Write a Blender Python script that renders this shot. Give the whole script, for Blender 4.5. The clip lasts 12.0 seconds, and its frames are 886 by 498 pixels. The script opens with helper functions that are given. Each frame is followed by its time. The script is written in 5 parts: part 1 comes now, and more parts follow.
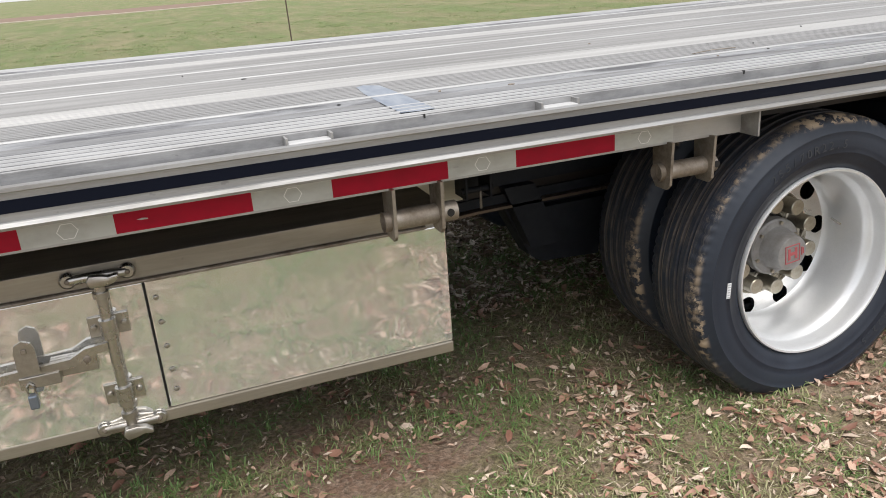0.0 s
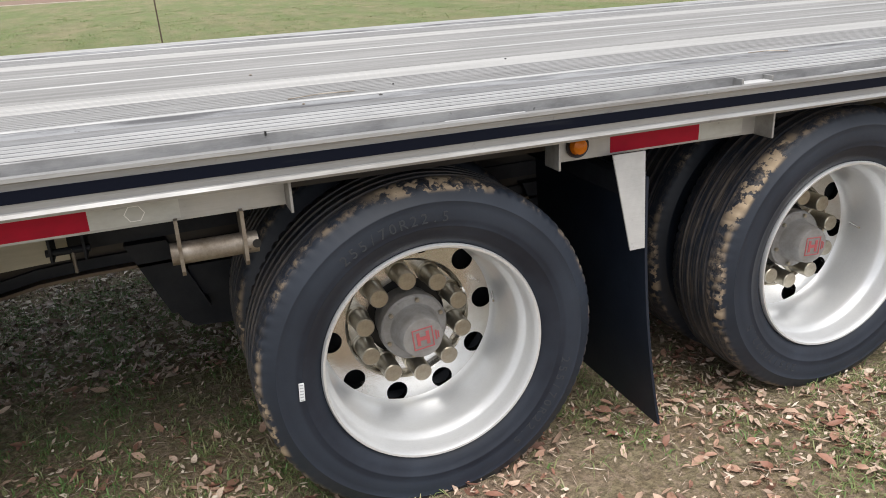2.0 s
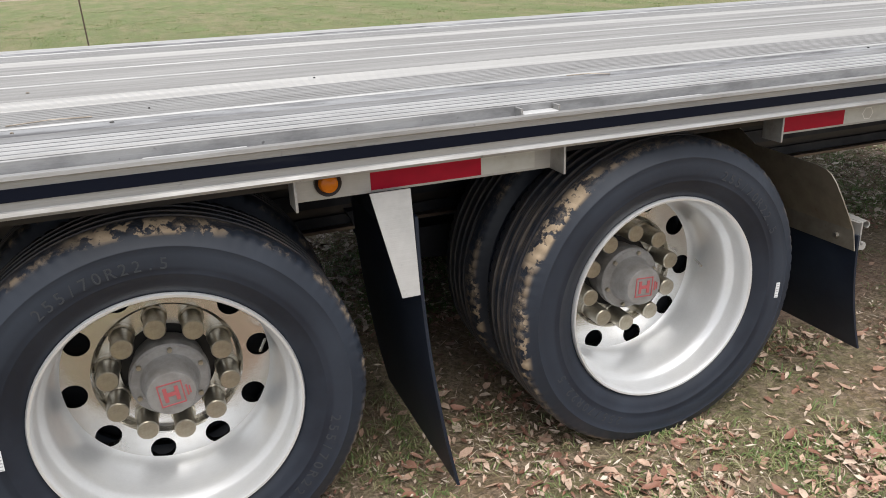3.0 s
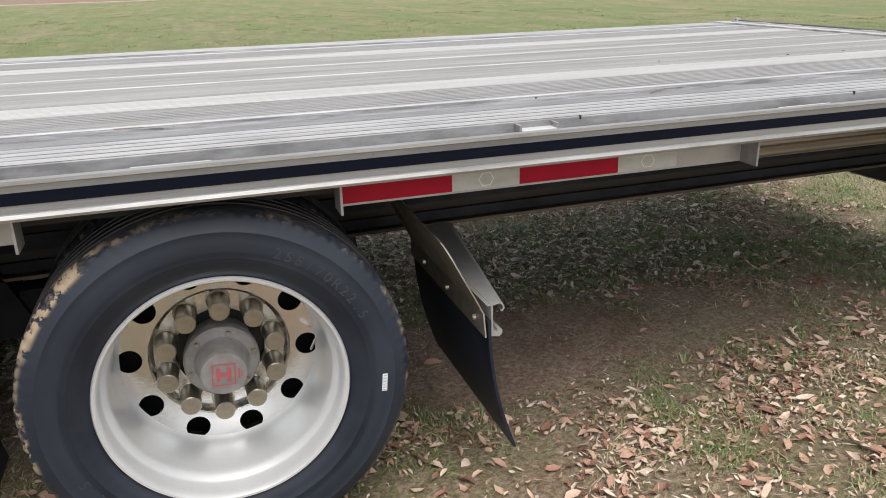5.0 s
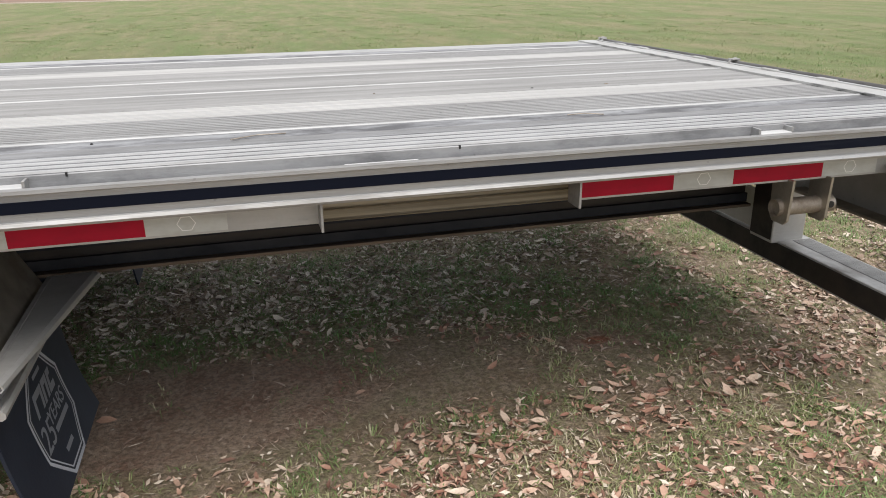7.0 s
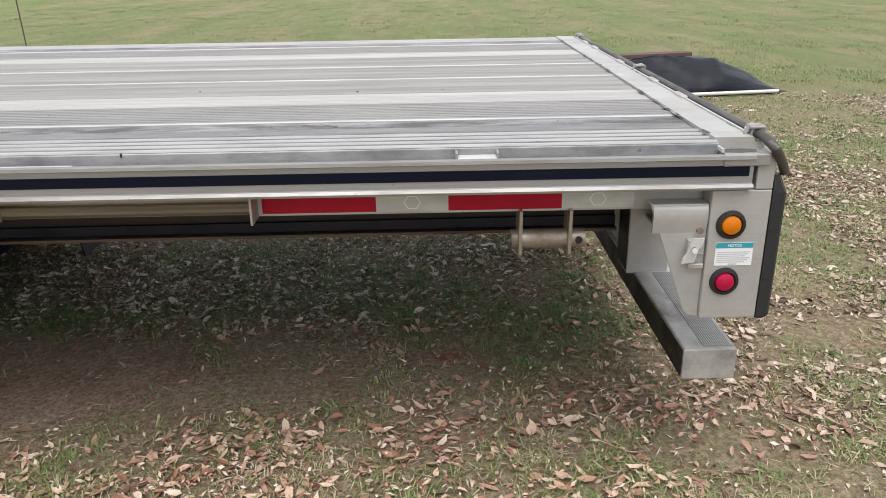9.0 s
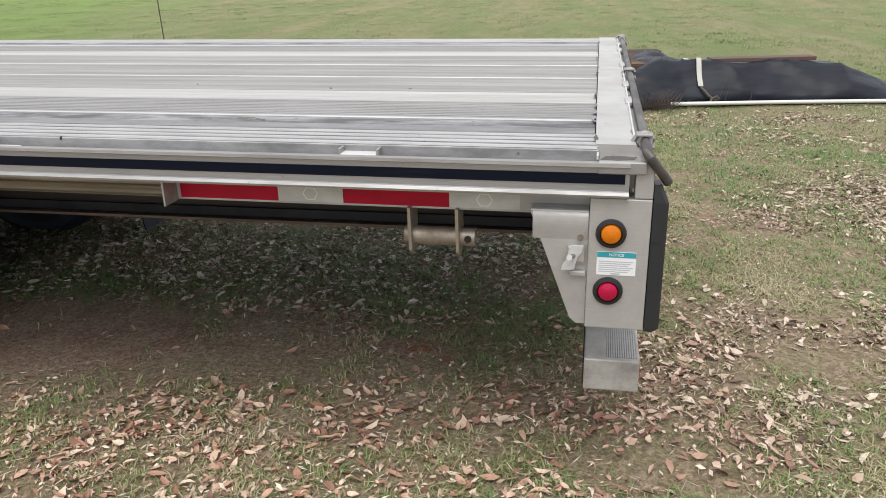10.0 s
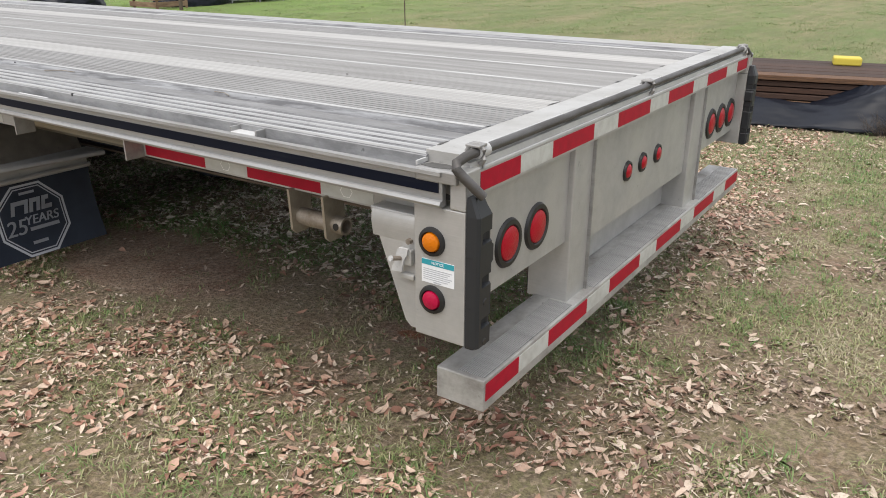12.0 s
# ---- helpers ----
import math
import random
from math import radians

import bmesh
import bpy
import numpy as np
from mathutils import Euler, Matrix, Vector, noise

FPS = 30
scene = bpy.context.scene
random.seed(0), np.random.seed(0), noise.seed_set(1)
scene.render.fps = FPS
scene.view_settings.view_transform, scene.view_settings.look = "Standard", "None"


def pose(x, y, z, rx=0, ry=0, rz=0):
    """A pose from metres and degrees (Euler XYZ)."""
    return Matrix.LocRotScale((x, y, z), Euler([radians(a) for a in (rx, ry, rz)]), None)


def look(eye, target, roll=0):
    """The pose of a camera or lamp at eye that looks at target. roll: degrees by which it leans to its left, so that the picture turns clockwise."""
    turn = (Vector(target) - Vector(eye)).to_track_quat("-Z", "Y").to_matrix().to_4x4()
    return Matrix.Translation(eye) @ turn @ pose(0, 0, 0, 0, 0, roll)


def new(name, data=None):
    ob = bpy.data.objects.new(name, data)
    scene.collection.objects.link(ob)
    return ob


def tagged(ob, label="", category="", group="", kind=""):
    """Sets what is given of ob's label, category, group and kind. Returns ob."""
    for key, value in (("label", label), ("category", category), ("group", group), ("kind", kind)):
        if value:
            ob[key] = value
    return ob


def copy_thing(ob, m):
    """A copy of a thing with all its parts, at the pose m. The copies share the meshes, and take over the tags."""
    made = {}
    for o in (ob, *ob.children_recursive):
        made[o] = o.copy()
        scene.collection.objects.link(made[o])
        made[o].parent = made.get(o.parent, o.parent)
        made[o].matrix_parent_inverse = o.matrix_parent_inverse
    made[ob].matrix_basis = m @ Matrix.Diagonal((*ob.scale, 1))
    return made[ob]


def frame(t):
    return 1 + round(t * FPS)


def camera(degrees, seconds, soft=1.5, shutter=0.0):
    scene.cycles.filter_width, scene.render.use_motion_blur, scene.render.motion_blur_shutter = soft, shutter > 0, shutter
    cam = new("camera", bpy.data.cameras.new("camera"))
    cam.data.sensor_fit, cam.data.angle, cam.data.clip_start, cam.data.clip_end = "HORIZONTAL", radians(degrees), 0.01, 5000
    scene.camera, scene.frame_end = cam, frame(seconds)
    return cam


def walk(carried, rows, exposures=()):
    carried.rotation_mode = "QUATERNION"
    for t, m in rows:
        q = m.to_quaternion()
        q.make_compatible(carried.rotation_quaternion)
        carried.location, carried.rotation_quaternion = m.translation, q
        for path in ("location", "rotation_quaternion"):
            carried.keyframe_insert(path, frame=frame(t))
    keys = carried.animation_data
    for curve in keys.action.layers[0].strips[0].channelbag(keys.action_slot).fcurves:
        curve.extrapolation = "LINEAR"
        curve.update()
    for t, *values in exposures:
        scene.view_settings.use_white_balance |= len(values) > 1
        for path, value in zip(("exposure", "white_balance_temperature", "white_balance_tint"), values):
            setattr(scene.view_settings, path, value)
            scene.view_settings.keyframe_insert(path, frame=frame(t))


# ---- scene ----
cam = camera(60.2, 12.0, soft=0.95)
PATH = [
    (0, (-6.401, -1.645, 1.334), (-5.769, 0.124, 0.647), -4.21),
    (0.5, (-6.088, -1.677, 1.361), (-5.449, 0.080, 0.648), -3.61),
    (1, (-5.807, -1.640, 1.357), (-5.145, 0.101, 0.631), -3.00),
    (1.5, (-5.485, -1.610, 1.359), (-4.837, 0.143, 0.647), -3.21),
    (2, (-5.165, -1.634, 1.346), (-4.524, 0.124, 0.641), -3.01),
    (2.5, (-4.843, -1.666, 1.360), (-4.203, 0.095, 0.658), -2.81),
    (3, (-4.538, -1.619, 1.347), (-3.886, 0.135, 0.643), -2.31),
    (3.2, (-4.421, -1.593, 1.353), (-3.757, 0.160, 0.655), -2.00),
    (4.8, (-3.421, -1.717, 1.374), (-2.832, 0.066, 0.685), -1.43),
    (5, (-3.288, -1.696, 1.370), (-2.698, 0.090, 0.689), -1.43),
    (5.5, (-2.966, -1.701, 1.389), (-2.395, 0.091, 0.708), -1.33),
    (6, (-2.639, -1.754, 1.397), (-2.089, 0.044, 0.714), -1.04),
    (6.5, (-2.335, -1.761, 1.392), (-1.816, 0.047, 0.712), -0.95),
    (7, (-2.001, -1.731, 1.410), (-1.536, 0.093, 0.733), -0.86),
    (7.5, (-1.676, -1.759, 1.406), (-1.280, 0.080, 0.726), -0.98),
    (7.7, (-1.541, -1.781, 1.414), (-1.174, 0.065, 0.736), -0.99),
    (9.3, (-0.570, -1.803, 1.455), (-0.677, 0.060, 0.737), -1.23),
    (9.5, (-0.410, -1.823, 1.454), (-0.606, 0.035, 0.741), -1.46),
    (10, (-0.129, -1.808, 1.459), (-0.500, 0.022, 0.745), -1.31),
    (10.5, (0.137, -1.690, 1.449), (-0.413, 0.093, 0.731), -1.06),
    (11, (0.402, -1.628, 1.470), (-0.314, 0.092, 0.744), -0.41),
    (11.5, (0.690, -1.566, 1.485), (-0.196, 0.074, 0.758), -0.06),
    (12, (0.873, -1.423, 1.470), (-0.169, 0.120, 0.740), 0.09),
]
walk(cam, [(t, look(eye, target, roll)) for t, eye, target, roll in PATH])

# ---- world, sun, exposure ----
world = bpy.data.worlds.new("sky")
scene.world = world
world.use_nodes = True
wn = world.node_tree
sky = wn.nodes.new("ShaderNodeTexSky")
sky.sky_type = "NISHITA"
sky.sun_disc = False
sky.sun_elevation = radians(67)
sky.sun_rotation = radians(184)
sky.air_density, sky.dust_density, sky.ozone_density = 1.0, 5.0, 0.5
direction = wn.nodes.new("ShaderNodeTexCoord")
height = wn.nodes.new("ShaderNodeSeparateXYZ")
wn.links.new(direction.outputs["Generated"], height.inputs[0])
veil = wn.nodes.new("ShaderNodeValToRGB")  # overcast: a little brighter overhead than at the horizon
veil.color_ramp.elements[0].color = (0.86, 0.87, 0.90, 1)
veil.color_ramp.elements[1].color = (1.0, 1.0, 1.02, 1)
wn.links.new(height.outputs["Z"], veil.inputs["Fac"])
bright = wn.nodes.new("ShaderNodeVectorMath")
bright.operation = "SCALE"
bright.inputs["Scale"].default_value = 9.8
wn.links.new(veil.outputs["Color"], bright.inputs[0])
cloud = wn.nodes.new("ShaderNodeMix")  # a veil of bright cloud over the whole sky
cloud.data_type = "RGBA"
cloud.inputs[0].default_value = 0.75
wn.links.new(bright.outputs["Vector"], cloud.inputs[7])
wn.links.new(sky.outputs["Color"], cloud.inputs[6])
wn.nodes["Background"].inputs["Strength"].default_value = 0.13
wn.links.new(cloud.outputs[2], wn.nodes["Background"].inputs["Color"])
sun = new("sun", bpy.data.lights.new("sun", "SUN"))
sun.data.energy, sun.data.angle, sun.data.color = 2.45, radians(50), (1.0, 0.96, 0.91)
sun.matrix_world = look((-2.4, -5.4, 12.9), (-2, 0, 0))
scene.view_settings.exposure = 0.09


# ---- materials ----
def mat(name, color=(0.5, 0.5, 0.5), rough=0.5, metal=0.0):
    m = bpy.data.materials.new(name)
    m.use_nodes = True
    b = m.node_tree.nodes["Principled BSDF"]
    b.inputs["Base Color"].default_value = (*color, 1)
    b.inputs["Roughness"].default_value = rough
    b.inputs["Metallic"].default_value = metal
    return m


class Nodes:
    """Short hand for the node tree of one material."""

    def __init__(self, m):
        self.t = m.node_tree
        self.b = self.t.nodes["Principled BSDF"]

    def put(self, value, socket):
        if isinstance(value, (int, float)):
            socket.default_value = value
        elif isinstance(value, tuple):
            socket.default_value = (*value, 1) if len(socket.default_value) == 4 and len(value) == 3 else value
        else:
            self.t.links.new(value, socket)

    def coords(self, scale=(1, 1, 1), kind="Object"):
        c = self.t.nodes.new("ShaderNodeTexCoord")
        m = self.t.nodes.new("ShaderNodeMapping")
        m.inputs["Scale"].default_value = scale
        self.t.links.new(c.outputs[kind], m.inputs["Vector"])
        return m.outputs["Vector"]

    def noise(self, scale, vec, detail=4.0, rough=0.6):
        n = self.t.nodes.new("ShaderNodeTexNoise")
        n.inputs["Scale"].default_value, n.inputs["Detail"].default_value = scale, detail
        n.inputs["Roughness"].default_value = rough
        self.t.links.new(vec, n.inputs["Vector"])
        return n.outputs["Fac"]

    def ramp(self, fac, *stops):
        r = self.t.nodes.new("ShaderNodeValToRGB")
        while len(r.color_ramp.elements) < len(stops):
            r.color_ramp.elements.new(0.5)
        for e, (p, c) in zip(r.color_ramp.elements, stops):
            e.position = p
            e.color = (c, c, c, 1) if isinstance(c, (int, float)) else (*c, 1)
        self.t.links.new(fac, r.inputs["Fac"])
        return r.outputs["Color"]

    def mix(self, fac, a, b):
        n = self.t.nodes.new("ShaderNodeMix")
        n.data_type = "RGBA"
        for v, s in ((fac, n.inputs[0]), (a, n.inputs[6]), (b, n.inputs[7])):
            self.put(v, s)
        return n.outputs[2]

    def math(self, op, a, b=0.0):
        n = self.t.nodes.new("ShaderNodeMath")
        n.operation = op
        self.put(a, n.inputs[0])
        self.put(b, n.inputs[1])
        return n.outputs[0]

    def bump(self, height, strength=0.3, distance=0.01):
        n = self.t.nodes.new("ShaderNodeBump")
        n.inputs["Strength"].default_value, n.inputs["Distance"].default_value = strength, distance
        self.t.links.new(height, n.inputs["Height"])
        self.t.links.new(n.outputs["Normal"], self.b.inputs["Normal"])

    def set(self, **kw):
        for k, v in kw.items():
            self.put(v, self.b.inputs[k.replace("_", " ")])

    def random(self, island=False):
        n = self.t.nodes.new("ShaderNodeNewGeometry" if island else "ShaderNodeObjectInfo")
        return n.outputs["Random Per Island" if island else "Random"]


def worn_metal(name, light, dark, rough=0.4, stretch=(0.6, 14, 14), metal=0.85, spots=0.5, contrast=(0.38, 0.66), bump=0.12):
    """Aluminium with long streaks of dirt, fine scratches and dark specks."""
    m = mat(name)
    n = Nodes(m)
    v = n.coords(stretch)
    streak = n.ramp(n.noise(1.6, v, 6.0, 0.65), (contrast[0], 0.0), (contrast[1], 1.0))
    fine = n.noise(9.0, n.coords((1.2, 30, 30)), 3.0)
    col = n.mix(streak, light, dark)
    col = n.mix(n.math("MULTIPLY", fine, 0.25), col, tuple(c * 0.55 for c in dark))
    speck = n.ramp(n.noise(38.0, n.coords((1, 1, 1)), 2.0), (0.70, 0.0), (0.76, 1.0))
    col = n.mix(n.math("MULTIPLY", speck, spots), col, tuple(c * 0.35 for c in dark))
    rg = n.math("ADD", n.math("MULTIPLY", streak, 0.22), rough)
    n.set(Base_Color=col, Roughness=rg, Metallic=metal)
    n.bump(fine, bump, 0.004)
    return m


ALU_DECK = worn_metal("deck_aluminium", (0.330, 0.328, 0.323), (0.246, 0.244, 0.240), 0.56, (0.5, 9, 9), 0.25, 0.35)
ALU_BRIGHT = worn_metal("worn_bright_aluminium", (0.458, 0.455, 0.447), (0.372, 0.369, 0.362), 0.5, (0.5, 12, 12), 0.25, 0.15)
ALU_LINE = worn_metal("bright_joint_aluminium", (0.47, 0.475, 0.478), (0.34, 0.344, 0.348), 0.5, (2.5, 14, 14), 0.2, 0.3, (0.45, 0.75))
ALU_DARK = worn_metal("stained_aluminium", (0.31, 0.315, 0.325), (0.10, 0.10, 0.105), 0.5, (2.4, 7, 7), 0.2, 0.9, (0.42, 0.62))
DECK_GROOVE = worn_metal("grimy_deck_groove", (0.26, 0.262, 0.266), (0.17, 0.171, 0.173), 0.55, (2.0, 8, 8), 0.2, 0.5)
# dark colour for grime, and for shade painted between the rail ridges
RAIL_GROOVE = worn_metal("grimy_shaded_groove", (0.24, 0.243, 0.25), (0.11, 0.111, 0.115), 0.55, (3.0, 8, 8), 0.2, 0.6)
ALU_RAIL = worn_metal("rail_aluminium", (0.45, 0.455, 0.458), (0.33, 0.332, 0.332), 0.38, (0.7, 8, 8), 0.75, 0.3)
GROOVE_DIRT = worn_metal("dirt_in_grooves", (0.13, 0.128, 0.125), (0.075, 0.074, 0.072), 0.8, (1.5, 10, 10), 0.05, 0.5)
ALU_SIDE = worn_metal("greyed_aluminium", (0.42, 0.425, 0.435), (0.24, 0.243, 0.25), 0.45, (3.5, 9, 9), 0.35, 0.7, (0.42, 0.66))
ALU_LIP = worn_metal("polished_lip_aluminium", (0.47, 0.47, 0.467), (0.32, 0.312, 0.30), 0.46, (2.0, 10, 10), 0.8, 0.3)
ALU_REAR = worn_metal("satin_aluminium", (0.535, 0.532, 0.520), (0.40, 0.395, 0.38), 0.43, (3, 3, 3), 0.5, 0.3, (0.38, 0.74))
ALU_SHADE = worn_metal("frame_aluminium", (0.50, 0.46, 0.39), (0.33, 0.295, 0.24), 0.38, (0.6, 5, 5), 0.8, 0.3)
WHITE_METAL = worn_metal("white_scuffed_aluminium", (0.60, 0.605, 0.605), (0.47, 0.475, 0.475), 0.5, (4, 4, 4), 0.15, 0.2)
STEEL = worn_metal("weathered_steel", (0.42, 0.38, 0.33), (0.20, 0.16, 0.12), 0.45, (9, 9, 9), 0.7, 0.7)
CHROME = worn_metal("plated_steel", (0.62, 0.61, 0.585), (0.42, 0.39, 0.35), 0.2, (7, 7, 7), 0.95, 0.3)
RIM = worn_metal("wheel_aluminium", (0.86, 0.88, 0.90), (0.76, 0.78, 0.80), 0.32, (4, 4, 4), 0.55, 0.02, (0.4, 0.8), 0.03)
DISC = worn_metal("polished_disc_aluminium", (0.80, 0.79, 0.77), (0.64, 0.62, 0.58), 0.14, (5, 5, 5), 1.0, 0.06, (0.4, 0.8), 0.06)
HUB_GREY = worn_metal("grey_cast_hub", (0.36, 0.36, 0.36), (0.24, 0.23, 0.22), 0.42, (8, 8, 8), 0.35, 0.3)
NUT_COVER = worn_metal("dull_nut_cover", (0.52, 0.485, 0.40), (0.34, 0.305, 0.24), 0.28, (10, 10, 10), 0.9, 0.2)
FRAME_DARK = worn_metal("black_frame_paint_and_shade", (0.036, 0.027, 0.022), (0.013, 0.011, 0.011), 0.34, (0.8, 6, 6), 0.12, 0.3)
FLANGE = worn_metal("rust_stained_flange", (0.19, 0.145, 0.108), (0.060, 0.046, 0.036), 0.4, (0.9, 6, 6), 0.4, 0.5)
BAR_STEEL = worn_metal("dark_bar_steel", (0.145, 0.140, 0.138), (0.075, 0.068, 0.062), 0.4, (9, 2, 9), 0.6, 0.5)
STEP_ALU = worn_metal("dirty_step_aluminium", (0.55, 0.545, 0.53), (0.27, 0.255, 0.235), 0.45, (5, 3, 5), 0.4, 0.6, (0.40, 0.68))
BLACK_STEEL = worn_metal("black_painted_steel", (0.009, 0.012, 0.019), (0.005, 0.007, 0.013), 0.55, (4, 4, 4), 0.0, 0.3)

# polished stainless sheet, slightly wavy
STAINLESS = mat("polished_stainless", (0.74, 0.70, 0.62), 0.14, 1.0)
n = Nodes(STAINLESS)
wave = n.noise(3.0, n.coords((1, 1, 1.6)), 2.0, 0.5)
grime = n.ramp(n.noise(5.0, n.coords((1.5, 1, 1)), 6.0, 0.7), (0.40, 0.0), (0.72, 1.0))
n.set(Base_Color=n.mix(n.math("MULTIPLY", grime, 0.5), (0.95, 0.95, 0.93), (0.88, 0.87, 0.82)),
      Roughness=n.math("ADD", n.math("MULTIPLY", grime, 0.05), 0.040), Metallic=0.80)
n.bump(wave, 0.10, 0.05)

NAVY = mat("navy_vinyl", (0.010, 0.014, 0.030), 0.5)
n = Nodes(NAVY)
n.b.inputs["Specular IOR Level"].default_value = 0.12
n.set(Base_Color=n.mix(n.ramp(n.noise(6, n.coords((0.5, 6, 6)), 6), (0.6, 0.0), (0.85, 1.0)), (0.004, 0.006, 0.014), (0.022, 0.025, 0.032)))


def tape_mat(name, a, b, rough):
    m = mat(name)
    n = Nodes(m)
    cell = n.t.nodes.new("ShaderNodeTexVoronoi")
    cell.inputs["Scale"].default_value = 220
    n.t.links.new(n.coords((1, 1, 1)), cell.inputs["Vector"])
    worn = n.noise(14.0, n.coords((1, 2, 2)), 5.0)
    n.set(Base_Color=n.mix(n.ramp(worn, (0.42, 0.0), (0.7, 1.0)), a, b), Roughness=rough)
    n.b.inputs["Specular IOR Level"].default_value = 0.25
    n.bump(cell.outputs["Distance"], 0.04, 0.002)
    return m


RED_TAPE = tape_mat("red_reflective_tape", (0.395, 0.002, 0.023), (0.315, 0.003, 0.020), 0.5)
WHITE_TAPE = tape_mat("silver_reflective_tape", (0.55, 0.56, 0.53), (0.45, 0.45, 0.42), 0.36)
HEX_LINE = mat("tape_print", (0.86, 0.86, 0.83), 0.4)

# tyre rubber: brown streaks in the tread, worn tan shoulder, a crust of mud towards one side; local y is the axle
def tyre_rubber(name, crust_x, crust_z, muddy):
    m = mat(name)
    n = Nodes(m)
    sep = n.t.nodes.new("ShaderNodeSeparateXYZ")
    n.t.links.new(n.coords((1, 1, 1)), sep.inputs[0])
    px, pz = sep.outputs[0], sep.outputs[2]
    radius = n.math("SQRT", n.math("ADD", n.math("POWER", px, 2.0), n.math("POWER", pz, 2.0)))
    edge = n.ramp(radius, (0.440, 0.0), (0.448, 1.0))
    grit = n.noise(34.0, n.coords((1, 1, 1)), 7.0, 0.75)
    streak = n.ramp(n.noise(1.0, n.coords((7, 130, 7)), 5.0, 0.7), (0.49, 0.0), (0.62, 0.75))
    gap = None
    for groove in (0.075, 0.110, 0.148, 0.186):
        d = n.math("ABSOLUTE", n.math("SUBTRACT", n.math("ABSOLUTE", n.math("SUBTRACT", sep.outputs[1], groove)), 0.0078))
        gap = d if gap is None else n.math("MINIMUM", gap, d)
    lip = n.math("MULTIPLY", n.ramp(gap, (0.0006, 1.0), (0.0024, 0.0)), n.ramp(n.noise(7.0, n.coords((1, 1, 1)), 5.0, 0.7), (0.40, 0.05), (0.62, 0.7)))
    streak = n.math("MAXIMUM", lip, n.math("MULTIPLY", streak, muddy))
    outer = n.ramp(sep.outputs[1], (0.050, 1.0), (0.072, 0.25))
    rubbed = n.math("MULTIPLY", outer, n.math("MULTIPLY", n.ramp(grit, (0.50, 0.0), (0.58, 0.55)), n.ramp(n.noise(5.0, n.coords((1, 1, 1)), 3.0), (0.48, 0.0), (0.60, 1.0))))
    line = n.math("MULTIPLY", n.ramp(radius, (0.434, 0.0), (0.437, 1.0)), n.math("MULTIPLY", n.ramp(sep.outputs[1], (0.028, 1.0), (0.040, 0.0)), n.ramp(n.noise(9.0, n.coords((1, 1, 1)), 6.0, 0.72), (0.50, 0.0), (0.57, 0.75))))
    rubbed = n.math("MAXIMUM", rubbed, line)
    toward = n.ramp(n.math("ADD", n.math("MULTIPLY", px, crust_x), n.math("MULTIPLY", pz, crust_z)), (0.410, 0.0), (0.434, 1.0))
    toward = n.math("MAXIMUM", toward, n.ramp(n.math("SUBTRACT", n.math("MULTIPLY", px, -0.99), n.math("MULTIPLY", pz, 0.14)), (0.424, 0.0), (0.440, 0.9)))
    crust = n.math("MULTIPLY", toward, n.ramp(n.noise(15.0, n.coords((1, 1, 1)), 6.0, 0.65), (0.48, 0.0), (0.515, 1.0)))
    crust = n.math("MULTIPLY", crust, n.ramp(sep.outputs[1], (0.045, 1.0), (0.075, 0.0)))
    crust = n.math("MULTIPLY", crust, n.ramp(radius, (0.429, 0.0), (0.437, 1.0)))
    mud = n.math("MAXIMUM", crust, n.math("MULTIPLY", edge, n.math("MAXIMUM", n.math("MULTIPLY", streak, 0.75), rubbed)))
    dust = n.ramp(n.noise(4.0, n.coords((1, 1, 1)), 5.0), (0.42, 0.0), (0.78, 1.0))
    rings = n.ramp(n.noise(1.0, n.coords((2, 2, 2)), 2.0), (0.3, 0.0), (0.7, 1.0))
    shoulder = n.ramp(radius, (0.361, 0.0), (0.365, 1.0))
    rub = n.mix(dust, (0.006, 0.010, 0.020), (0.024, 0.033, 0.051))
    rub = n.mix(n.math("MULTIPLY", shoulder, n.math("ADD", n.math("MULTIPLY", rings, 0.4), 0.3)), rub, (0.029, 0.039, 0.058))
    n.set(Base_Color=n.mix(mud, rub, n.mix(n.math("ADD", grit, n.math("MULTIPLY", crust, 0.4)), (0.20, 0.15, 0.10), (0.46, 0.36, 0.25))), Roughness=n.math("ADD", n.math("MULTIPLY", mud, 0.3), 0.5))
    n.bump(n.math("ADD", n.math("MULTIPLY", n.noise(60, n.coords((1, 1, 1)), 3.0), 0.2), mud), 0.3, 0.006)
    return m


RUBBER = tyre_rubber("tyre_rubber", 0.16, 0.987, 0.28)
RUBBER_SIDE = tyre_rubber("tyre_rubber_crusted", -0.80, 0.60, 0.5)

FLAP = mat("black_flap_rubber", (0.022, 0.024, 0.028), 0.5)
n = Nodes(FLAP)
n.set(Base_Color=n.mix(n.ramp(n.noise(5, n.coords((1, 1, 1)), 6), (0.4, 0.0), (0.75, 1.0)), (0.006, 0.011, 0.024), (0.019, 0.028, 0.046)))
n.bump(n.noise(90, n.coords((1, 1, 1)), 2), 0.1, 0.003)
BUMPER = mat("black_moulded_rubber", (0.018, 0.02, 0.023), 0.48)
PRINT = mat("pale_flap_print", (0.40, 0.42, 0.46), 0.55)
AMBER = mat("amber_lens", (0.60, 0.165, 0.004), 0.22)
RED_LENS = mat("red_lens", (0.40, 0.005, 0.045), 0.25)
DEEP_RED = mat("deep_red_lens", (0.40, 0.003, 0.018), 0.3)
